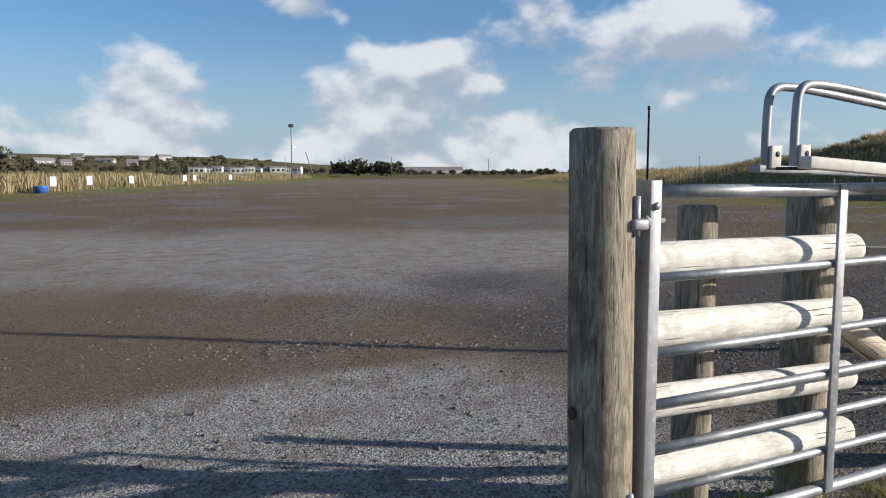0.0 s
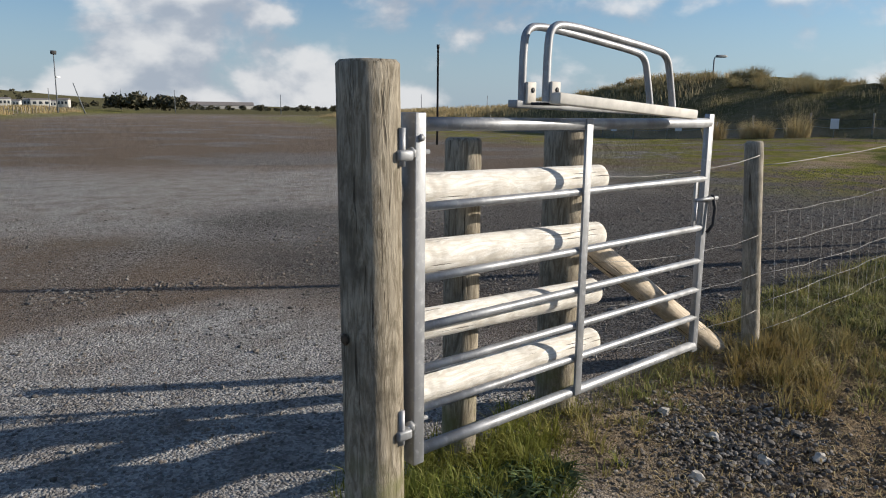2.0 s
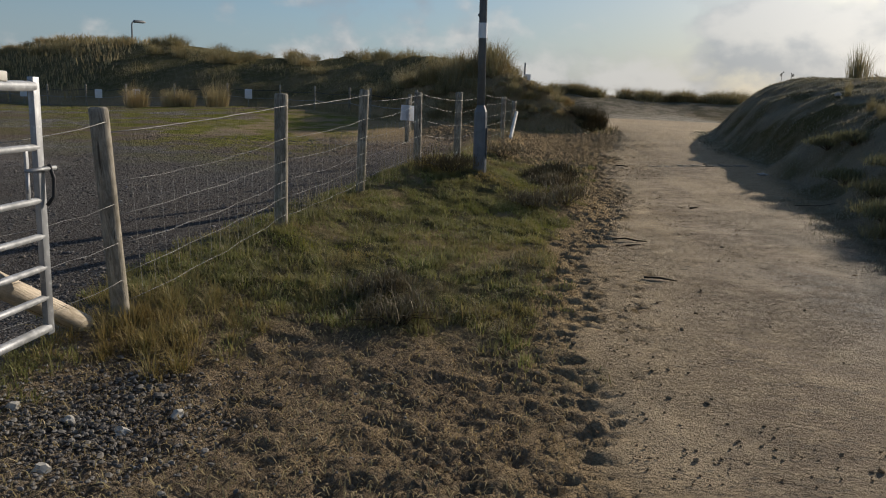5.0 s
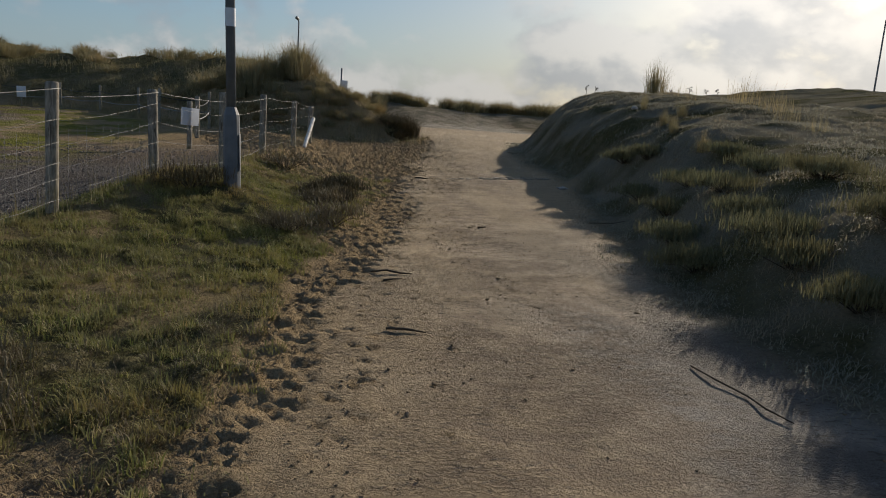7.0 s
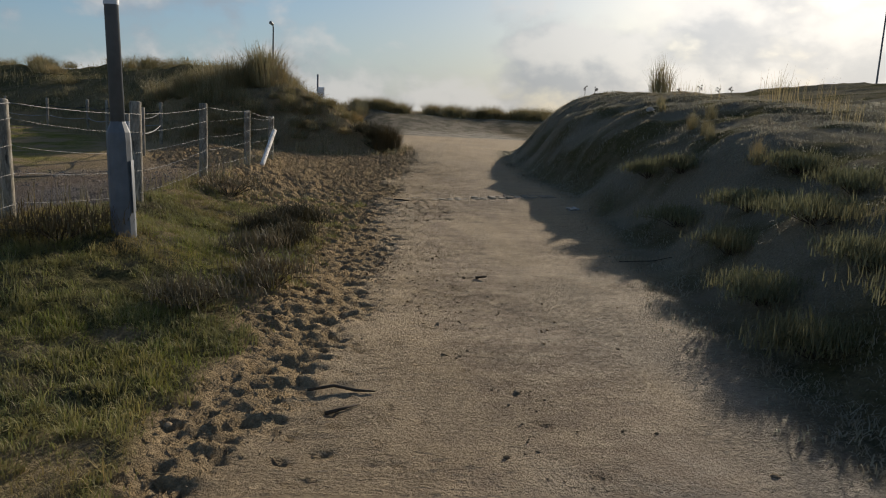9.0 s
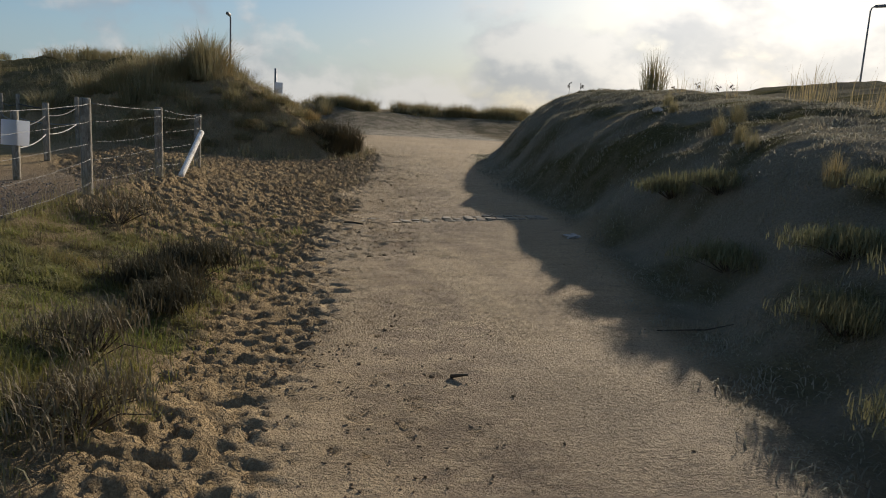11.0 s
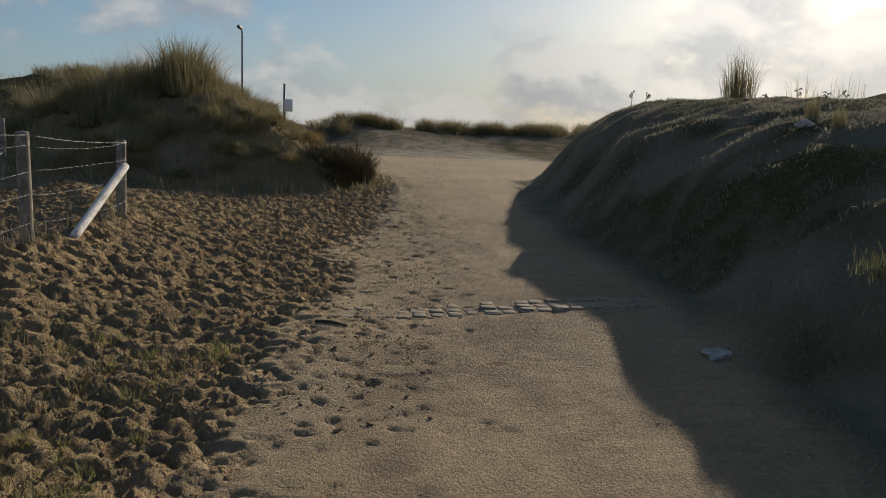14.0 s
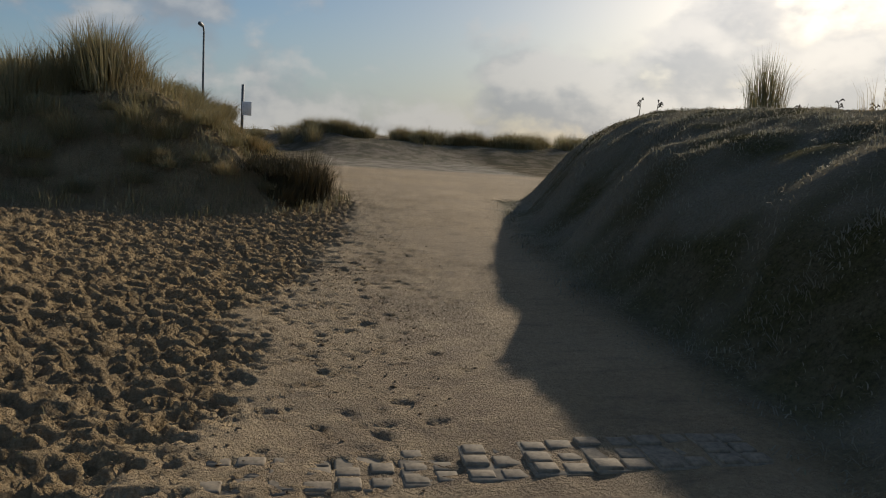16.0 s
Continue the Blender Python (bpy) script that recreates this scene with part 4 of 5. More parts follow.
rock("rock", 15.72, -6.0, (0.09, 0.13, 0.035), 1.0, "flat pale stone at the foot of the dune", turn=30)
rock("rock", 18.5, -8.46, (0.12, 0.08, 0.06), 4.0, "pale angular stone on the dune slope")
rock("rock", 12.6, 0.42, (0.13, 0.09, 0.07), 7.0, "pale stone in the grass below the fence")
for k, (x, y) in enumerate(((3.36, 1.60), (3.34, 1.33), (3.33, 1.08), (2.95, 1.22), (3.55, 0.92))):
    rock("rock", x, y, (0.034, 0.026, 0.022), 9.0 + k, "small white stone on the earth by the gate", turn=40 * k)


# ---- the ribbed hump across the track ----
def make_hump():
    a, b = Vector((17.2, -3.45, 0)), Vector((17.06, -6.12, 0))
    length = (b - a).length
    turn = math.atan2(b.y - a.y, b.x - a.x)
    hump = thing("speed_hump", Matrix.Translation((a.x, a.y, 0)) @ Matrix.Rotation(turn, 4, "Z"), "worn studded speed hump half buried in sand", "speed hump")
    r = random.Random(8)
    count = 9
    for k in range(count):
        mid = (k + 0.5) * length / count
        w = hump.matrix_basis @ Vector((mid, 0, 0))
        z = h(w.x, w.y) - 0.035 + 0.012 * (k / count) + r.uniform(-0.003, 0.003)
        slab = part("slab", box((length / count - 0.006, 0.40, 0.05), (mid, 0, z), 0.014), CONCRETE, hump)
        for row, yy in enumerate((-0.13, 0.0, 0.13)):
            for j in range(2):
                if r.random() < (0.22 if row == 1 else 0.08):
                    continue
                part("stud", box((0.118 + r.uniform(-0.02, 0.02), 0.10 + r.uniform(-0.015, 0.015), 0.03), (mid + (j - 0.5) * length / count * 0.5 + r.uniform(-0.01, 0.01), yy + r.uniform(-0.012, 0.012), z + 0.022 + r.uniform(-0.008, 0.005)), 0.012), CONCRETE, slab)


make_hump()


# ---- sticks ----
def stick(points, r, label):
    pts = [Vector((x, y, h(x, y) + 0.012 + d)) for x, y, d in points]
    base = pts[0].copy()
    ob = part("stick", tube([p - base for p in pts], [r] * (len(pts) - 1) + [r * 0.5], 6), TWIG, None, m=Matrix.Translation(base))
    return tagged(ob, label, "stick", "sticks on the track")


stick([(8.28, -1.86, 0.0), (8.3, -2.0, 0.015), (8.26, -2.12, 0.0), (8.24, -2.22, 0.0)], 0.009, "thin crooked dead stick on the sandy track edge")
stick([(7.95, -1.95, 0.0), (8.06, -2.12, 0.0)], 0.011, "short dark broken stick on the sand")
stick([(16.88, -3.26, 0.0), (16.84, -3.38, 0.004), (16.74, -3.5, 0.0)], 0.013, "short forked driftwood by the hump")
stick([(6.56, -1.86, 0.0), (6.53, -1.98, 0.01), (6.5, -2.12, 0.0)], 0.010, "straight dark stick on the sandy track edge")
stick([(11.2, -3.42, 0.0), (11.17, -3.52, 0.02)], 0.014, "small dark twig on the track")
stick([(12.1, -5.25, 0.0), (12.0, -5.6, 0.03), (11.95, -5.8, 0.0)], 0.006, "dead twig at the dune foot")
stick([(5.96, -3.72, 0.0), (5.72, -3.75, 0.01), (5.5, -3.83, 0.0), (5.3, -3.82, 0.01), (5.14, -3.88, 0.0)], 0.006, "long dark twig across the track edge")


# ---- grasses ----
def scatter(n, x0, x1, y0, y1, chance, seed):
    g = np.random.default_rng(seed)
    x, y = g.uniform(x0, x1, n), g.uniform(y0, y1, n)
    keep = g.random(n) < chance(x, y)
    x, y = x[keep], y[keep]
    return np.stack([x, y, land(x, y) - 0.008], 1), g


def lawn(name, P, g, lo, hi, width, lean, mat, label, wind=None, droop=0.5, clump=0.0):
    n = len(P)
    tall = g.uniform(lo, hi, n) * (1 - clump + 2.2 * clump * smooth(fbm(P[:, 0] * 3.2, P[:, 1] * 3.2, 3, 97), 0.3, 0.75))
    az = g.uniform(0, 2 * math.pi, n) if wind is None else g.normal(wind, 0.9, n)
    me = blades(name, P, tall, g.uniform(0.6, 1.3, n) * width, az, g.uniform(0.1, lean, n), mat, droop)
    return tagged(new(name, me), label, "grass", kind="stuff")


def clumps(name, centres, g, count, spread, lo, hi, width, mat, label):
    """Low tufts: blades that lean out from each centre, the middle ones tallest."""
    n = len(centres) * count
    C = np.repeat(centres, count, 0)
    big = np.repeat(g.uniform(0.55, 1.35, len(centres)), count)
    a, r = g.uniform(0, 2 * math.pi, n), np.sqrt(g.random(n))
    P = C + np.stack([np.cos(a) * r * spread * big, np.sin(a) * r * spread * big, np.zeros(n)], 1)
    P[:, 2] = land(P[:, 0], P[:, 1]) - 0.01
    tall = g.uniform(lo, hi, n) * big * (1.1 - 0.55 * r)
    return tagged(new(name, blades(name, P, tall, g.uniform(0.6, 1.3, n) * width, a + g.normal(0, 0.7, n), 0.15 + r * g.uniform(0.3, 1.5, n), mat)), label, "grass", kind="stuff")


P, g = scatter(260000, 3.6, 18.5, -2.8, 2.3, lambda x, y: verge(x, y) * (0.35 + 0.65 * smooth(fbm(x * 1.6, y * 1.6, 3, 81), 0.35, 0.6)), 31)
lawn("verge_grass", P, g, 0.012, 0.045, 0.0055, 1.8, GRASS, "short mixed green and straw turf on the verge", clump=0.9)
P, g = scatter(13000, 3.6, 18.5, -2.8, 2.3, lambda x, y: verge(x, y) * smooth(fbm(x * 1.6, y * 1.6, 3, 82), 0.3, 0.6), 30)
clumps("verge_tufts", P, g, 42, 0.075, 0.035, 0.10, 0.0055, GRASS, "low uneven green tufts over the verge turf")
P, g = scatter(150000, 3.6, 18.5, -2.8, 2.3, lambda x, y: verge(x, y) * smooth(fbm(x * 1.9, y * 1.9, 3, 99), 0.52, 0.62), 32)
lawn("dead_verge_grass", P, g, 0.02, 0.08, 0.0045, 1.6, RUST, "brown withered grass clumps in the verge turf", clump=0.6)
P, g = scatter(130000, 4.0, 16.0, -2.8, 2.2, lambda x, y: verge(x, y) * smooth(fbm(x * 0.9, y * 0.9, 3, 83), 0.55, 0.66), 33)
lawn("lush_grass", P, g, 0.02, 0.075, 0.005, 1.2, LUSH, "brighter green grass patches on the verge", clump=0.5)
P, g = scatter(1100, 1.3, 3.4, 1.45, 2.25, lambda x, y: np.exp(-((y - 1.84) / 0.2) ** 2 - ((x - 2.25) / 0.55) ** 4) * (0.2 + 0.8 * smooth(fbm(x * 3, y * 3, 3, 98), 0.4, 0.6)), 35)
clumps("gate_grass", P, g, 40, 0.05, 0.05, 0.17, 0.0055, LUSH, "fresh coarse grass tufts growing under the gate")
P, g = scatter(500, 2.6, 4.0, 1.4, 2.1, lambda x, y: np.exp(-((y - 1.8) / 0.18) ** 2) * 0.35, 36)
clumps("sparse_gate_grass", P, g, 24, 0.04, 0.04, 0.13, 0.005, GRASS, "sparse grass along the foot of the gate")
P, g = scatter(600, 3.6, 5.6, 0.5, 2.3, lambda x, y: np.exp(-((x - 4.4) / 0.42) ** 2 - ((y - 1.35) / 0.34) ** 2), 37)
clumps("rusty_grass", P, g, 60, 0.06, 0.05, 0.19, 0.0045, RUST, "rust-brown dry grass round the first fence post")
P, g = scatter(5200, 3.8, 18.0, -2.6, 2.2, lambda x, y: verge(x, y) * smooth(fbm(x * 0.9, y * 0.9, 3, 84), 0.46, 0.6), 38)
clumps("brown_tufts", P, g, 34, 0.08, 0.03, 0.10, 0.0045, HEATHER, "brown twiggy growth among the verge turf")
P, g = scatter(26000, 2.3, 5.8, -1.0, 1.6, lambda x, y: 0.28 * soil(x, y), 39)
lawn("dry_litter", P, g, 0.01, 0.05, 0.006, 2.6, STRAW, "dry grass litter on bare earth", droop=0.62)
P, g = scatter(9000, 5.6, 20.5, -1.4, 1.9, lambda x, y: np.exp(-((y - np.interp(x, FX, FY)) / 0.16) ** 2) * 0.9, 41)
lawn("fence_line_grass", P, g, 0.12, 0.42, 0.004, 0.45, MARRAM, "taller bleached grass along the fence line")
P, g = scatter(100000, 22, 40, -5, 12, lambda x, y: smooth(inside_distance(x, y, DUNE_NORTH), -1.2, 0.0) * smooth(inside_distance(x, y, DUNE_NORTH), 6.5, 2.0) * smooth(fbm(x * 0.9, y * 0.9, 3, 85) + 0.10 * smooth(y, -1, 2), 0.36, 0.54), 43)
lawn("knoll_grass", P, g, 0.06, 0.24, 0.009, 1.2, MARRAM, "sparse grass on the sandy dune slope", clump=0.6)
P, g = scatter(30000, 25, 34, -5, 3.5, lambda x, y: smooth(inside_distance(x, y, DUNE_NORTH), -0.5, 0.3) * smooth(fbm(x * 1.3, y * 1.3, 3, 86), 0.45, 0.6), 44)
lawn("knoll_straw", P, g, 0.06, 0.28, 0.009, 1.3, STRAW, "bleached grass hanging down the sandy knoll", clump=0.7)
P, g = scatter(270000, 3, 32, -13, -4.0, lambda x, y: smooth(inside_distance(x, y, DUNE_SOUTH), -0.6, -0.1) * smooth(y, -17, -13) * (0.35 + 0.65 * smooth(fbm(x * 1.1, y * 1.1, 3, 87), 0.38, 0.6)), 45)
lawn("dune_turf", P, g, 0.015, 0.055, 0.009, 2.4, HERB, "low dull brown-green herbs covering the dune", clump=0.6)
P, g = scatter(60000, 3, 34, -12, -4.2, lambda x, y: smooth(inside_distance(x, y, DUNE_SOUTH), -0.35, 0.0) * smooth(inside_distance(x, y, DUNE_SOUTH), 4, 1.5) * smooth(fbm(x * 0.8, y * 0.8, 3, 89), 0.54, 0.64), 47)
lawn("dune_foot_grass", P, g, 0.03, 0.10, 0.006, 1.8, HERB, "dull green tussocks along the dune foot")
P, g = scatter(110000, 33, 70, -3, 60, lambda x, y: smooth(inside_distance(x, y, DUNE_NORTH), 0.5, 3.0) * (0.15 + 0.85 * smooth(fbm(x * 0.35, y * 0.35, 3, 91), 0.45, 0.62)) * smooth(x - 0.5 * y, 46, 38), 49)
lawn("north_dune_grass", P, g, 0.12, 0.45, 0.016, 0.8, MARRAM, "patchy tawny grass over the large dune", wind=2.4)
P, g = scatter(40000, 52, 75, -36, 2, lambda x, y: smooth(inside_distance(x, y, DUNE_FAR), 2.0, 5.0) * 0.5 * smooth(fbm(x * 0.5, y * 0.5, 3, 93), 0.52, 0.62), 51)
lawn("far_dune_grass", P, g, 0.08, 0.3, 0.03, 0.6, MARRAM, "tall marram on the seaward dunes", wind=2.4)
P, g = scatter(300000, -30, 75, 40, 190, lambda x, y: smooth(y - 1.85 * x, 60.5, 63) * smooth(y - 1.85 * x, 90, 70) * smooth(fbm(x * 0.15, y * 0.15, 3, 95), 0.38, 0.52), 53)
lawn("field_edge_grass", P, g, 0.3, 1.1, 0.10, 0.6, STRAW, "tall bleached grass behind the far fence")
P, g = scatter(130000, 38, 112, 22, 128, lambda x, y: smooth(inside_distance(x, y, DUNE_NORTH), -0.5, 1.0) * smooth(inside_distance(x, y, DUNE_NORTH), 14, 8), 55)
lawn("car_park_edge_grass", P, g, 0.2, 0.65, 0.05, 0.6, STRAW, "straw-coloured grass on the dune along the car park")


def tuft_mesh(name, seed, count, tall, spread, mat, width=0.009, wind=2.4):
    g = np.random.default_rng(seed)
    a, r = g.uniform(0, 2 * math.pi, count), spread * np.sqrt(g.random(count)) * 0.5
    P = np.stack([r * np.cos(a), r * np.sin(a), np.full(count, -0.06)], 1)
    lean = 0.12 + 0.55 * r / spread * 2 * g.uniform(0.5, 1.1, count)
    out = np.where(g.random(count) < 0.35, wind + g.normal(0, 0.5, count), a)
    return blades(name, P, tall * g.uniform(0.45, 1.0, count) * (1.1 - 0.5 * r / spread), g.uniform(0.7, 1.3, count) * width, out, lean, mat, 0.45)


TUFTS = [tuft_mesh("marram_tuft", 100 + k, 330, 1.0, 0.75, MARRAM, 0.011) for k in range(4)] + [tuft_mesh("straw_tuft", 110 + k, 420, 1.0, 0.8, STRAW, 0.012) for k in range(2)]

WISPS = tuft_mesh("wispy_grass", 120, 34, 1.0, 1.1, STRAW, 0.012)


def tuft(x, y, size, kind, label="tawny marram grass tuft leaning with the wind", group="marram tufts on the dunes", turn=0.0, wide=1.0):
    ob = new("marram_tuft", TUFTS[kind])
    ob.matrix_basis = Matrix.Translation((x, y, h(x, y))) @ Matrix.Rotation(turn, 4, "Z") @ Matrix.Diagonal((size * wide, size * wide, size, 1))
    return tagged(ob, label, "grass tuft", group)


tuft(26.7, -12.6, 1.55, 1, "upright dark marram tuft alone on the dune crest", wide=0.6)
for x, y, s in ((33.6, 15.7, 1.45), (34.2, 14.3, 1.25), (34.6, 13.8, 1.2), (35.0, 12.5, 1.6)):
    tuft(x + 0.5, y, s, 4, "large pale straw-coloured marram tuft at the dune foot", wide=0.85, turn=x)
rr = random.Random(21)
for x, y, s, w in ((28.4, 1.4, 0.85, 1.0), (28.6, 0.95, 1.25, 0.9), (29.0, 0.3, 0.7, 1.3), (29.1, -0.5, 1.35, 0.95), (29.6, -0.2, 1.1, 1.0), (29.3, 0.5, 0.8, 1.3), (30.2, -0.6, 0.8, 1.3), (29.6, 1.9, 0.9, 1.2), (30.4, 2.9, 0.9, 1.3), (31.0, 4.2, 0.8, 1.3), (28.0, 0.3, 0.5, 1.4), (27.4, -0.3, 0.5, 1.5), (31.2, 0.9, 0.9, 1.4), (30.8, -1.2, 0.7, 1.3), (29.7, 1.6, 1.0, 1.0), (29.5, 1.1, 1.2, 1.0), (29.3, 0.6, 1.25, 0.9), (29.5, -0.1, 1.3, 1.0), (29.7, -0.4, 1.35, 1.0), (29.9, -0.7, 1.15, 1.0), (29.9, 2.1, 0.8, 1.2), (29.3, 0.2, 0.8, 1.2), (29.9, -1.1, 0.7, 1.2)):
    tuft(x, y, s * 1.15, rr.randrange(4), "tall tawny marram tuft on the sandy knoll", turn=rr.uniform(0, 6), wide=w)
for x, y in ((26.2, -0.6), (26.8, -1.4), (27.3, -2.2), (28.0, -2.5), (26.5, 0.4), (27.2, -0.9), (28.3, -3.0), (29.0, -3.1), (29.5, -2.5), (30.0, -3.3), (27.8, -1.5), (26.3, 1.2), (27.0, 0.3), (27.5, 1.3), (28.9, -2.2), (30.6, -2.2)):
    tuft(x + rr.uniform(-0.3, 0.3), y + rr.uniform(-0.3, 0.3), rr.uniform(0.28, 0.55) * (1.0 if x < 28.4 else 0.5), rr.randrange(4), "low drooping grass clump on the sandy knoll face", turn=rr.uniform(0, 6), wide=rr.uniform(1.3, 2.2))
for k in range(70):
    x, y = rr.uniform(26.2, 31.5), rr.uniform(-4.0, 2.5)
    if 0.2 < float(inside_distance(np.array(x), np.array(y), DUNE_NORTH)) < 4:
        tuft(x, y, rr.uniform(0.16, 0.36), rr.choice([0, 1, 2, 3, 5]), "low drooping grass clump on the sandy knoll face", turn=rr.uniform(0, 6), wide=rr.uniform(1.4, 2.4))
for k in range(70):
    y = rr.uniform(4, 45)
    x = np.interp(y, [4, 12, 20, 30, 45], [43, 46, 48, 52, 60]) + rr.uniform(-3.5, 3)
    tuft(x, y, rr.uniform(0.55, 1.0), rr.choice([0, 1, 2, 3, 3, 5]), turn=rr.uniform(0, 6), wide=1.7)
for k in range(26):
    x = rr.uniform(33, 52)
    tuft(x, np.interp(x, [33, 40, 52], [-0.8, -0.9, 0.0]) + rr.uniform(-0.9, 1.2), rr.uniform(0.6, 1.05), rr.randrange(4), turn=rr.uniform(0, 6), wide=1.6)
for cx, cy, n, r in ((61, -7.2, 12, 0.55), (61, -8.6, 4, 0.25), (60, -5.2, 8, 0.9), (60, -12.4, 16, 1.1), (60, -14.9, 4, 0.25), (60, -17.2, 12, 0.9), (60, -19.3, 12, 1.0), (61, -23.0, 12, 1.6), (66, -30, 12, 3.0), (66, -1.5, 8, 1.6)):
    for k in range(n):
        tuft(cx + rr.gauss(0, r * 0.7), cy + rr.gauss(0, r), rr.uniform(0.85, 1.4), rr.randrange(4), "dark marram tuft on the seaward dune", turn=rr.uniform(0, 6), wide=1.3)
for x, y, t in ((17.0, -10.2, 0.55), (17.6, -10.6, 0.7), (18.3, -11.0, 0.6), (16.2, -10.4, 0.6), (15.4, -10.1, 0.5), (20.4, -10.4, 0.45), (21.6, -10.6, 0.5), (14.4, -9.6, 0.5), (13.2, -9.4, 0.45), (18.9, -10.1, 0.5)):
    ob = new("wispy_grass", WISPS)
    ob.matrix_basis = Matrix.Translation((x, y, h(x, y))) @ Matrix.Rotation(rr.uniform(0, 6), 4, "Z") @ Matrix.Diagonal((t, t, t * 1.25, 1))
    tagged(ob, "thin wispy grass stems standing on the dune crest", "grass tuft", "wispy grass on the crest")
for x, y in ((14.6, -7.6), (15.3, -7.9), (16.1, -8.1), (16.6, -8.7), (17.9, -8.4), (19.0, -8.9), (12.9, -7.3)):
    tuft(x, y, rr.uniform(0.3, 0.45), rr.randrange(4), "small dry marram tuft on the dune shoulder", turn=rr.uniform(0, 6), wide=0.6)


def shrub(x, y, size, tall, seed, mat, label, name="shrub", count=900):
    """A low bush: forking twigs, and small leaves all along them."""
    g = np.random.default_rng(seed)
    bush = thing(name, Matrix.Translation((x, y, h(x, y))), label, "shrub", "low shrubs on the verge")
    bm = bmesh.new()
    tips = []
    for k in range(26):
        a, out = g.uniform(0, 6.28), g.uniform(0.2, 1.0)
        tip = Vector((math.cos(a) * out * size, math.sin(a) * out * size, tall * (0.95 - 0.5 * out * out) * g.uniform(0.6, 0.95)))
        mid = tip * 0.5 + Vector((g.normal(0, 0.03), g.normal(0, 0.03), tall * 0.12))
        tube([(tip.x * 0.1, tip.y * 0.1, -0.03), mid, tip], [0.006, 0.004, 0.0015], 4, bm, False)
        tips.append((mid, tip))
    part("twig_mass", bm, TWIG, bush)["kind"] = "stuff"
    pick = g.integers(0, len(tips), count)
    f = g.uniform(-0.3, 1.08, count)
    base = np.array([tuple(tips[i][0].lerp(tips[i][1], float(t))) for i, t in zip(pick, f)]) + g.normal(0, 0.16 * size, (count, 3)) * (1, 1, 0.35)
    base[:, 2] = np.maximum(base[:, 2], 0.0)
    part("foliage", blades("leaves", base, g.uniform(0.05, 0.13, count), g.uniform(0.004, 0.009, count), g.uniform(0, 6.28, count), g.uniform(0.2, 1.0, count), mat), mat, bush)


shrub(10.45, -1.55, 0.42, 0.24, 1, HEATHER, "low grey-brown heathery shrub at the track edge")
shrub(11.4, -1.4, 0.45, 0.26, 2, HEATHER, "low grey-brown heathery shrub at the track edge")
shrub(9.7, -1.05, 0.42, 0.2, 3, HEATHER, "grey twiggy shrub in the verge grass")
shrub(5.0, 0.05, 0.34, 0.13, 4, HEATHER, "grey-brown twiggy shrub beside bare earth", count=600)
shrub(5.5, 0.25, 0.34, 0.15, 5, HEATHER, "grey-brown twiggy shrub beside bare earth", count=700)
shrub(13.7, -1.7, 0.42, 0.30, 6, SCRUB, "dark bushy clump on the sandy verge", count=3800)
shrub(13.2, -1.45, 0.38, 0.26, 7, SCRUB, "dark bushy clump on the sandy verge", count=3000)
shrub(12.5, -1.65, 0.40, 0.24, 8, SCRUB, "dark twiggy clump on the sandy verge", count=2200)
shrub(10.6, 0.05, 0.6, 0.24, 9, SCRUB, "dark low growth round the lamp column", count=1200)
shrub(15.4, -0.75, 0.7, 0.3, 10, HEATHER, "bare grey shrub against the wire fence", count=1000)
BUSH = tuft_mesh("bush", 130, 800, 1.0, 1.0, SCRUB, 0.013)
for x, y, t, w in ((27.75, -4.15, 1.25, 0.75), (27.5, -3.95, 0.95, 0.8), (28.0, -4.3, 0.9, 0.8), (27.25, -3.75, 0.6, 1.0), (26.9, -3.75, 0.4, 1.5)):
    ob = new("bush", BUSH)
    ob.matrix_basis = Matrix.Translation((x, y, h(x, y))) @ Matrix.Rotation(x * 9, 4, "Z") @ Matrix.Diagonal((t * w, t * w, t, 1))
    tagged(ob, "dark dense upright bush at the corner of the dune", "bush", "bushes at the dune corner")
shrub(27.2, -3.5, 0.8, 0.5, 12, SCRUB, "low dark bush on the dune corner", count=5000)
for k, (x, y, s) in enumerate(((8.6, -5.1, 0.5), (9.6, -5.35, 0.45), (7.4, -5.3, 0.5), (11.0, -5.9, 0.5), (6.4, -5.2, 0.45), (13.0, -6.4, 0.5), (8.0, -5.6, 0.6), (9.1, -5.9, 0.55), (10.2, -6.2, 0.6), (6.9, -5.9, 0.55), (11.8, -6.6, 0.5), (14.2, -7.0, 0.5), (5.8, -5.7, 0.5), (7.6, -6.6, 0.6), (9.4, -6.9, 0.6), (15.0, -6.9, 0.45), (12.2, -7.4, 0.55), (10.9, -7.1, 0.5))):
    shrub(x, y, s, 0.22, 20 + k, TUSSOCK, "rounded dull green tussock on the dune foot", name="tussock", count=2600)


def weed(x, y, size, seed):
    """A low rosette of broad dark leaves."""
    g = np.random.default_rng(seed)
    n = 150
    a, r = g.uniform(0, 6.28, n), np.sqrt(g.random(n)) * size
    P = np.stack([r * np.cos(a), r * np.sin(a), np.zeros(n)], 1)
    ob = new("broadleaf_weed", blades("broadleaf_weed", P, g.uniform(0.04, 0.09, n), g.uniform(0.016, 0.032, n), a + g.normal(0, 0.8, n), g.uniform(0.5, 1.6, n), WEED))
    ob.matrix_basis = Matrix.Translation((x, y, h(x, y)))
    tagged(ob, "low dark green broad-leaved weed under the gate", "plant", "weeds by the gate")


weed(2.18, 1.70, 0.17, 1)
weed(2.40, 1.62, 0.12, 2)
weed(2.05, 1.60, 0.10, 3)


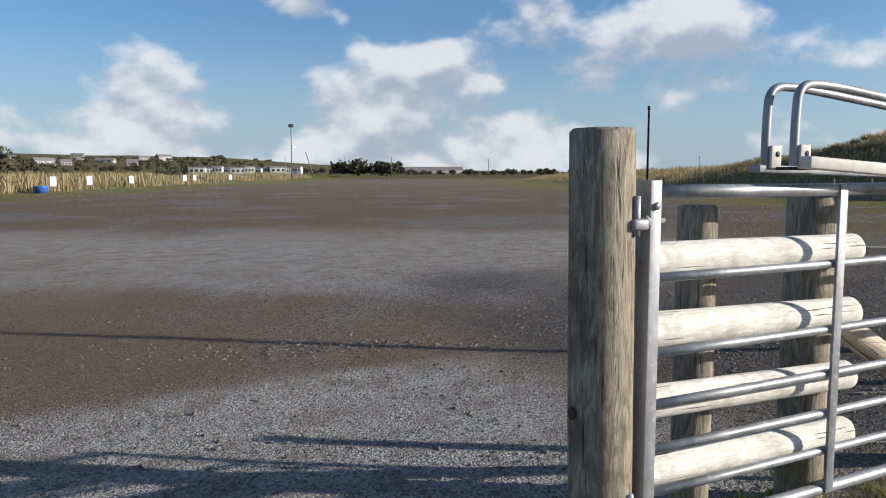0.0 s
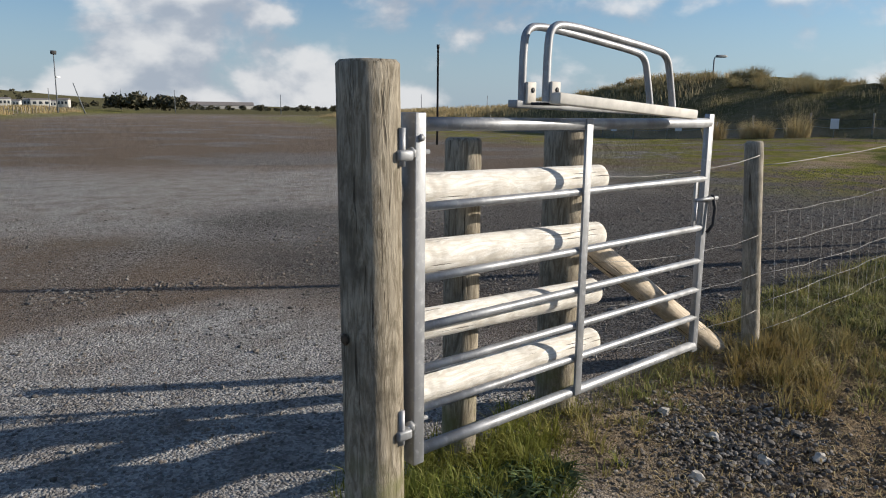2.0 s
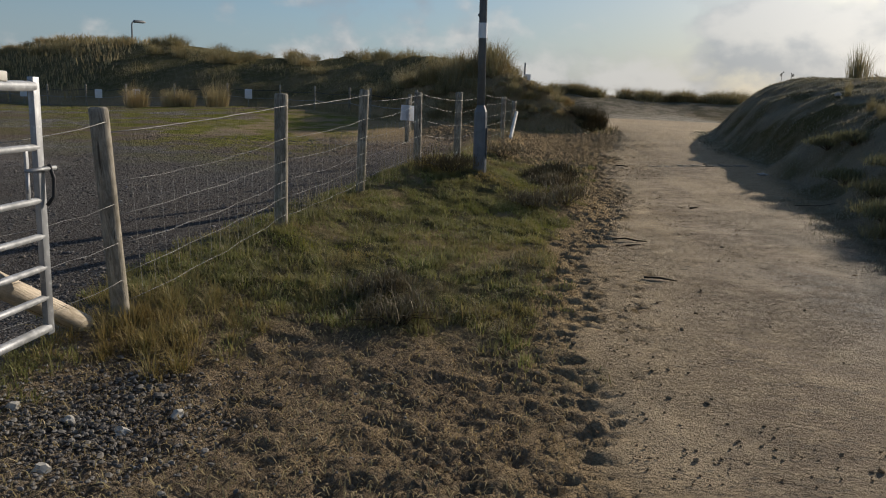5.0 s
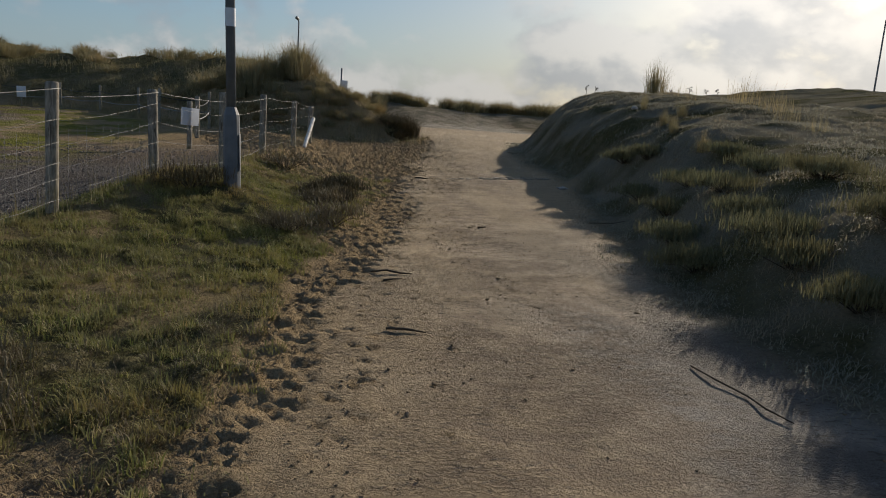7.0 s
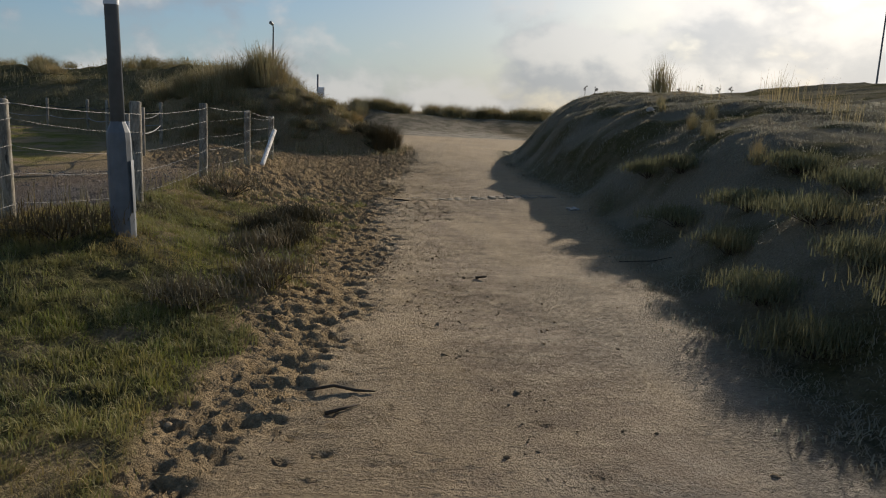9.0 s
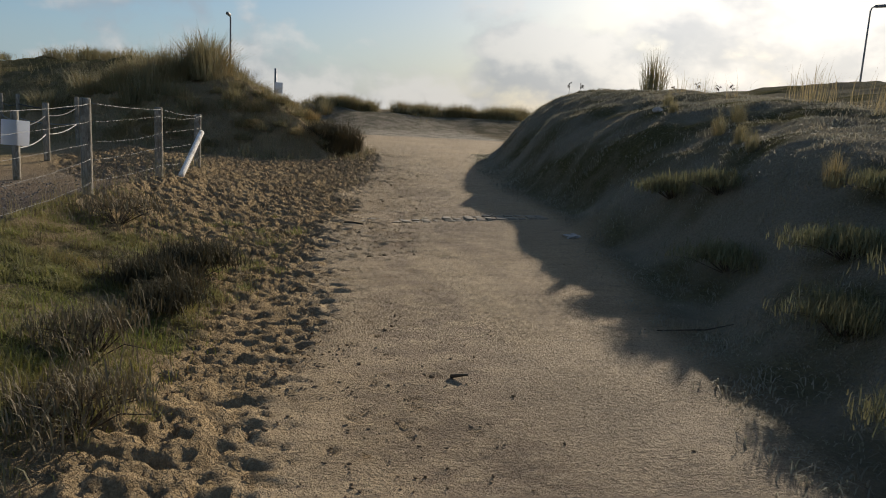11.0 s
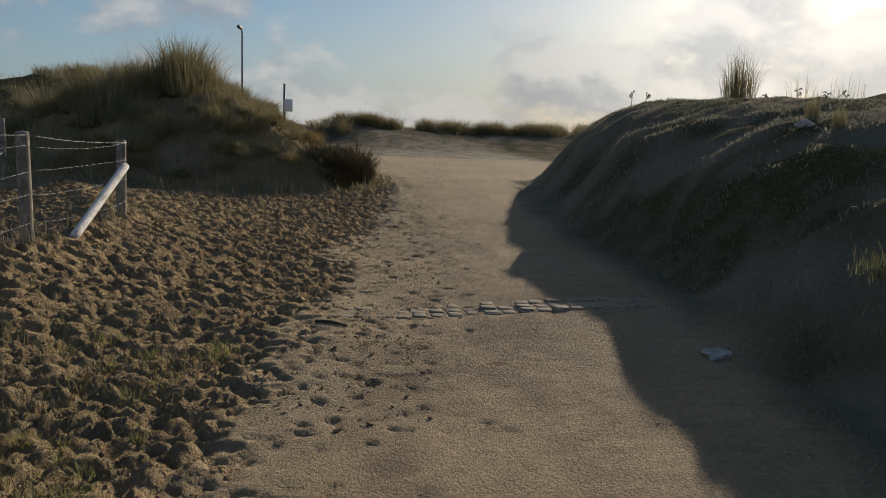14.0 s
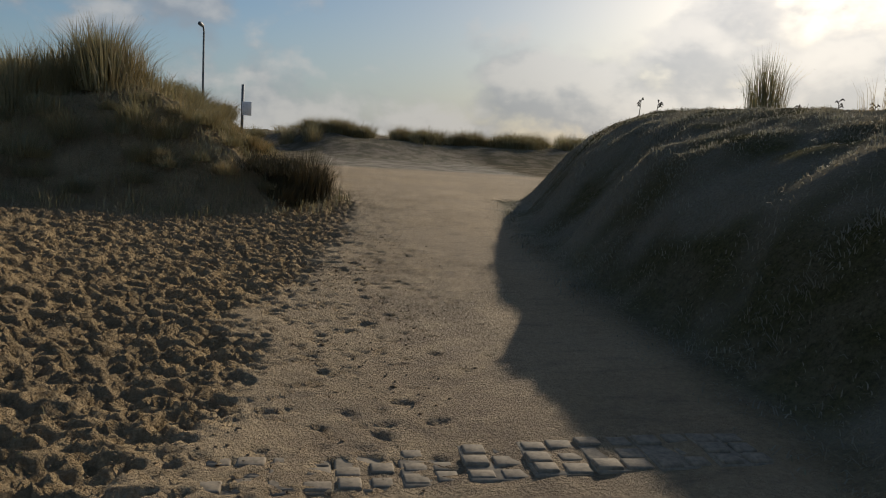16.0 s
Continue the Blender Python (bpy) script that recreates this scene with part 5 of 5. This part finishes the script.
def stalk(x, y, tall, seed):
    """A dead seeding stem with drooping heads."""
    g = np.random.default_rng(seed)
    plant = thing("dead_stem", Matrix.Translation((x, y, h(x, y) - 0.02)), "dry brown seeding stem on the dune crest", "plant", "dead stems on the crest")
    bend = g.uniform(-0.12, 0.12)
    tall *= 0.75
    part("stem", tube([(0, 0, 0), (bend * 0.4, 0, tall * 0.5), (bend, 0, tall)], [0.009, 0.007, 0.004], 5), TWIG, plant)
    for k in range(4):
        z = tall * (0.55 + 0.13 * k)
        a = g.uniform(0, 6.28)
        part("seed_head", tube([(bend * z / tall, 0, z), (bend * z / tall + 0.06 * math.cos(a), 0.06 * math.sin(a), z + 0.05), (bend * z / tall + 0.10 * math.cos(a), 0.1 * math.sin(a), z + 0.02)], [0.005, 0.016, 0.006], 5), TWIG, plant)


for k, (x, y, t) in enumerate(((27.2, -10.3, 0.42), (26.9, -10.5, 0.3), (25.6, -13.3, 0.4), (25.2, -13.7, 0.32), (25.0, -14.0, 0.32), (26.2, -12.9, 0.2))):
    stalk(x, y, t, 60 + k)


# ---- far side of the car park ----
def far_fence():
    fence = thing("field_fence", Matrix.Translation((-12, 44, 0)), "long line of pale timber posts across the car park edge", "fence")
    inv = fence.matrix_basis.inverted()
    mesh = None
    for k in range(62):
        t = k * 2.75
        x, y = -12 + t * 0.475, 40 + t * 0.88
        m = inv @ Matrix.Translation((x, y, h(x, y) - 0.05)) @ Matrix.Rotation(0.06 * math.sin(k * 5), 4, "X")
        if mesh is None:
            first = part("post", timber(1.35, 0.075, 7.0, 8, steps=3), FENCE_WOOD, fence, m=m)
            mesh = first.data
        else:
            part("post", mesh, FENCE_WOOD, fence, m=m)


far_fence()
for k, t in enumerate((20.0, 31.0, 37.5, 47.0, 64.0, 68.0, 86.0)):
    x, y = -12 + t * 0.475 + 0.15, 40 + t * 0.88 - 0.25
    tagged(part("fence_notice", box((0.5, 0.02, 0.75), (0, 0, 0.85), 0.002), WHITE, None, m=Matrix.Translation((x, y, h(x, y))) @ Matrix.Rotation(radians(25), 4, "Z")), "white sheet tied to the far fence", "notice", "notices on the far fence")
tub = tagged(part("blue_tub", tube([(0, 0, 0), (0, 0, 0.45), (0, 0, 0.55), (0, 0, 0.53), (0, 0, 0.1)], [0.38, 0.5, 0.52, 0.46, 0.34], 14), BLUE, None, m=Matrix.Translation((1.9, 63.5, h(1.9, 63.5)))), "blue plastic tub in front of the far fence", "tub")


def mast(x, y, tall, label, lean=0.0, r=0.09, head=True):
    m = thing("mast", Matrix.Translation((x, y, h(x, y) - 0.1)) @ Matrix.Rotation(radians(lean), 4, "Y"), label, "mast", "far masts")
    part("column", tube([(0, 0, 0), (0, 0, tall * 0.5), (0, 0, tall)], [r * 1.3, r, r * 0.8], 8), PAINT_GREY, m)
    if head:
        part("lantern", box((1.0, 0.7, 0.75), (0, 0, tall + 0.3), 0.1), BLACK, m)
        part("camera_box", box((0.8, 0.4, 0.35), (0.5, 0, tall * 0.62), 0.05), WHITE, m)


mast(54, 161, 11.6, "tall grey mast with a dark lamp head", r=0.12)
mast(60, 163, 6.6, "leaning thin pole beside the tall mast", -18, 0.11, False)
mast(52.5, 161, 5.0, "thin pole beside the tall mast", 0, 0.08, False)
for x, y, t in ((100, 205, 6.5), (135, 205, 6.0), (150, 180, 5.5), (175, 205, 6.5), (182, 190, 7), (205, 180, 7), (120, 290, 8)):
    mast(x, y, t, "thin far pole on the skyline", 0, 0.11, False)


def caravan(x, y, turn, wide, seed):
    c = thing("caravan", Matrix.Translation((x, y, h(x, y))) @ Matrix.Rotation(radians(turn), 4, "Z"), "cream static caravan with a low pitched roof", "caravan", "static caravans")
    part("body", box((wide, 3.2, 2.4), (0, 0, 1.65), 0.06), CARAVAN, c)
    bm = bmesh.new()
    v = [bm.verts.new(p) for p in ((-wide / 2 - 0.1, -1.75, 2.84), (wide / 2 + 0.1, -1.75, 2.84), (wide / 2 + 0.1, 0, 3.35), (-wide / 2 - 0.1, 0, 3.35), (wide / 2 + 0.1, 1.75, 2.84), (-wide / 2 - 0.1, 1.75, 2.84))]
    for f in ((0, 1, 2, 3), (3, 2, 4, 5), (1, 4, 2), (0, 3, 5), (0, 5, 4, 1)):
        bm.faces.new([v[i] for i in f])
    part("roof", bm, ROOF, c, shade=False)
    for k in range(3):
        part("window", box((wide * 0.17, 0.06, 0.9), ((k - 1) * wide * 0.3, -1.62, 1.85), 0.01), GLASS, c)
    part("skirt", box((wide - 0.2, 3.0, 0.45), (0, 0, 0.22), 0.02), ROOF, c)


for k in range(11):
    a = radians(11.8 + k * 0.72 + 0.2 * math.sin(k * 3.1))
    d = 300 + 25 * math.sin(k * 2.3)
    caravan(d * math.sin(a), d * math.cos(a), -20 + 14 * math.sin(k * 1.7), 3.6 + 2.5 * (k % 4 == 0), k)


def house(x, y, w, turn, label, two=True):
    z = h(x, y)
    hs = thing("house", Matrix.Translation((x, y, z)) @ Matrix.Rotation(radians(turn), 4, "Z"), label, "house", "houses on the hill")
    top = 5.2 if two else 3.0
    part("wall", box((w, 8, top), (0, 0, top / 2), 0.05), RENDER, hs)
    bm = bmesh.new()
    v = [bm.verts.new(p) for p in ((-w / 2 - 0.4, -4.4, top + 0.003), (w / 2 + 0.4, -4.4, top + 0.003), (w / 2 + 0.4, 0, top + 3), (-w / 2 - 0.4, 0, top + 3), (w / 2 + 0.4, 4.4, top + 0.003), (-w / 2 - 0.4, 4.4, top + 0.003))]
    for f in ((0, 1, 2, 3), (3, 2, 4, 5), (1, 4, 2), (0, 3, 5), (0, 5, 4, 1)):
        bm.faces.new([v[i] for i in f])
    part("roof", bm, ROOF, hs, shade=False)
    for k in range(3):
        part("window", box((1.2, 0.1, 1.3), ((k - 1) * w * 0.3, -4.06, top - 1.5), 0.01), GLASS, hs)


for k in range(9):
    a = radians(-1.0 + k * 1.35 + 0.4 * math.sin(k * 4.4))
    d = 900 + 150 * math.sin(k * 1.9)
    house(d * math.sin(a), d * math.cos(a), 10 + 5 * (k % 3), 30 * math.sin(k), "pale rendered house on the distant wooded hill", k % 2 == 0)
house(330, 600, 62, -20, "long low flat building at the end of the car park", False)


def woods(name, spots, seed, label, size):
    """Far trees as crowns of many small leaf clumps over thin trunks."""
    g = np.random.default_rng(seed)
    pts, hs = [], []
    for x, y, tall in spots:
        n = 80
        u = g.normal(0, 1, (n, 3))
        u /= np.linalg.norm(u, axis=1)[:, None]
        r = g.uniform(0.35, 1.0, n)[:, None]
        c = np.array([x, y, h(x, y) + tall * 0.55])
        pts.append(c + u * r * np.array([tall * 0.62, tall * 0.62, tall * 0.42]) * g.uniform(0.7, 1.2))
        hs.append(np.full(n, tall * size))
    P, H = np.concatenate(pts), np.concatenate(hs)
    n = len(P)
    me = blades(name, P, H * g.uniform(0.5, 1.2, n), H * g.uniform(0.7, 1.3, n), g.uniform(0, 6.28, n), g.uniform(0.3, 1.2, n), DARK_LEAF)
    return tagged(new(name, me), label, "trees", kind="stuff")


gg = np.random.default_rng(77)
spots = [(d * math.sin(a), d * math.cos(a), t) for a, d, t in zip(np.radians(gg.uniform(-12, 17, 260)), gg.uniform(600, 1050, 260), gg.uniform(3.5, 6.5, 260))]
woods("hill_trees", spots, 78, "dark far trees on the low hill", 0.22)
spots = [(d * math.sin(a), d * math.cos(a), t) for a, d, t in zip(np.radians(gg.uniform(22.0, 26.5, 26)), gg.uniform(235, 250, 26), gg.uniform(4.0, 6.0, 26))]
woods("pine_clump", spots, 79, "dark wind-shaped pines beyond the car park", 0.2)
spots = [(d * math.sin(a), d * math.cos(a), t) for a, d, t in zip(np.radians(gg.uniform(-8, 0.5, 9)), gg.uniform(150, 190, 9), gg.uniform(4.0, 6.0, 9))]
woods("field_trees", spots, 80, "dark scrubby trees behind the far fence", 0.17)
spots = [(d * math.sin(a), d * math.cos(a), t) for a, d, t in zip(np.radians(gg.uniform(8, 41, 160)), gg.uniform(320, 420, 160), gg.uniform(1.5, 3.5, 160))]
woods("skyline_scrub", spots, 81, "low dark scrub along the skyline", 0.25)
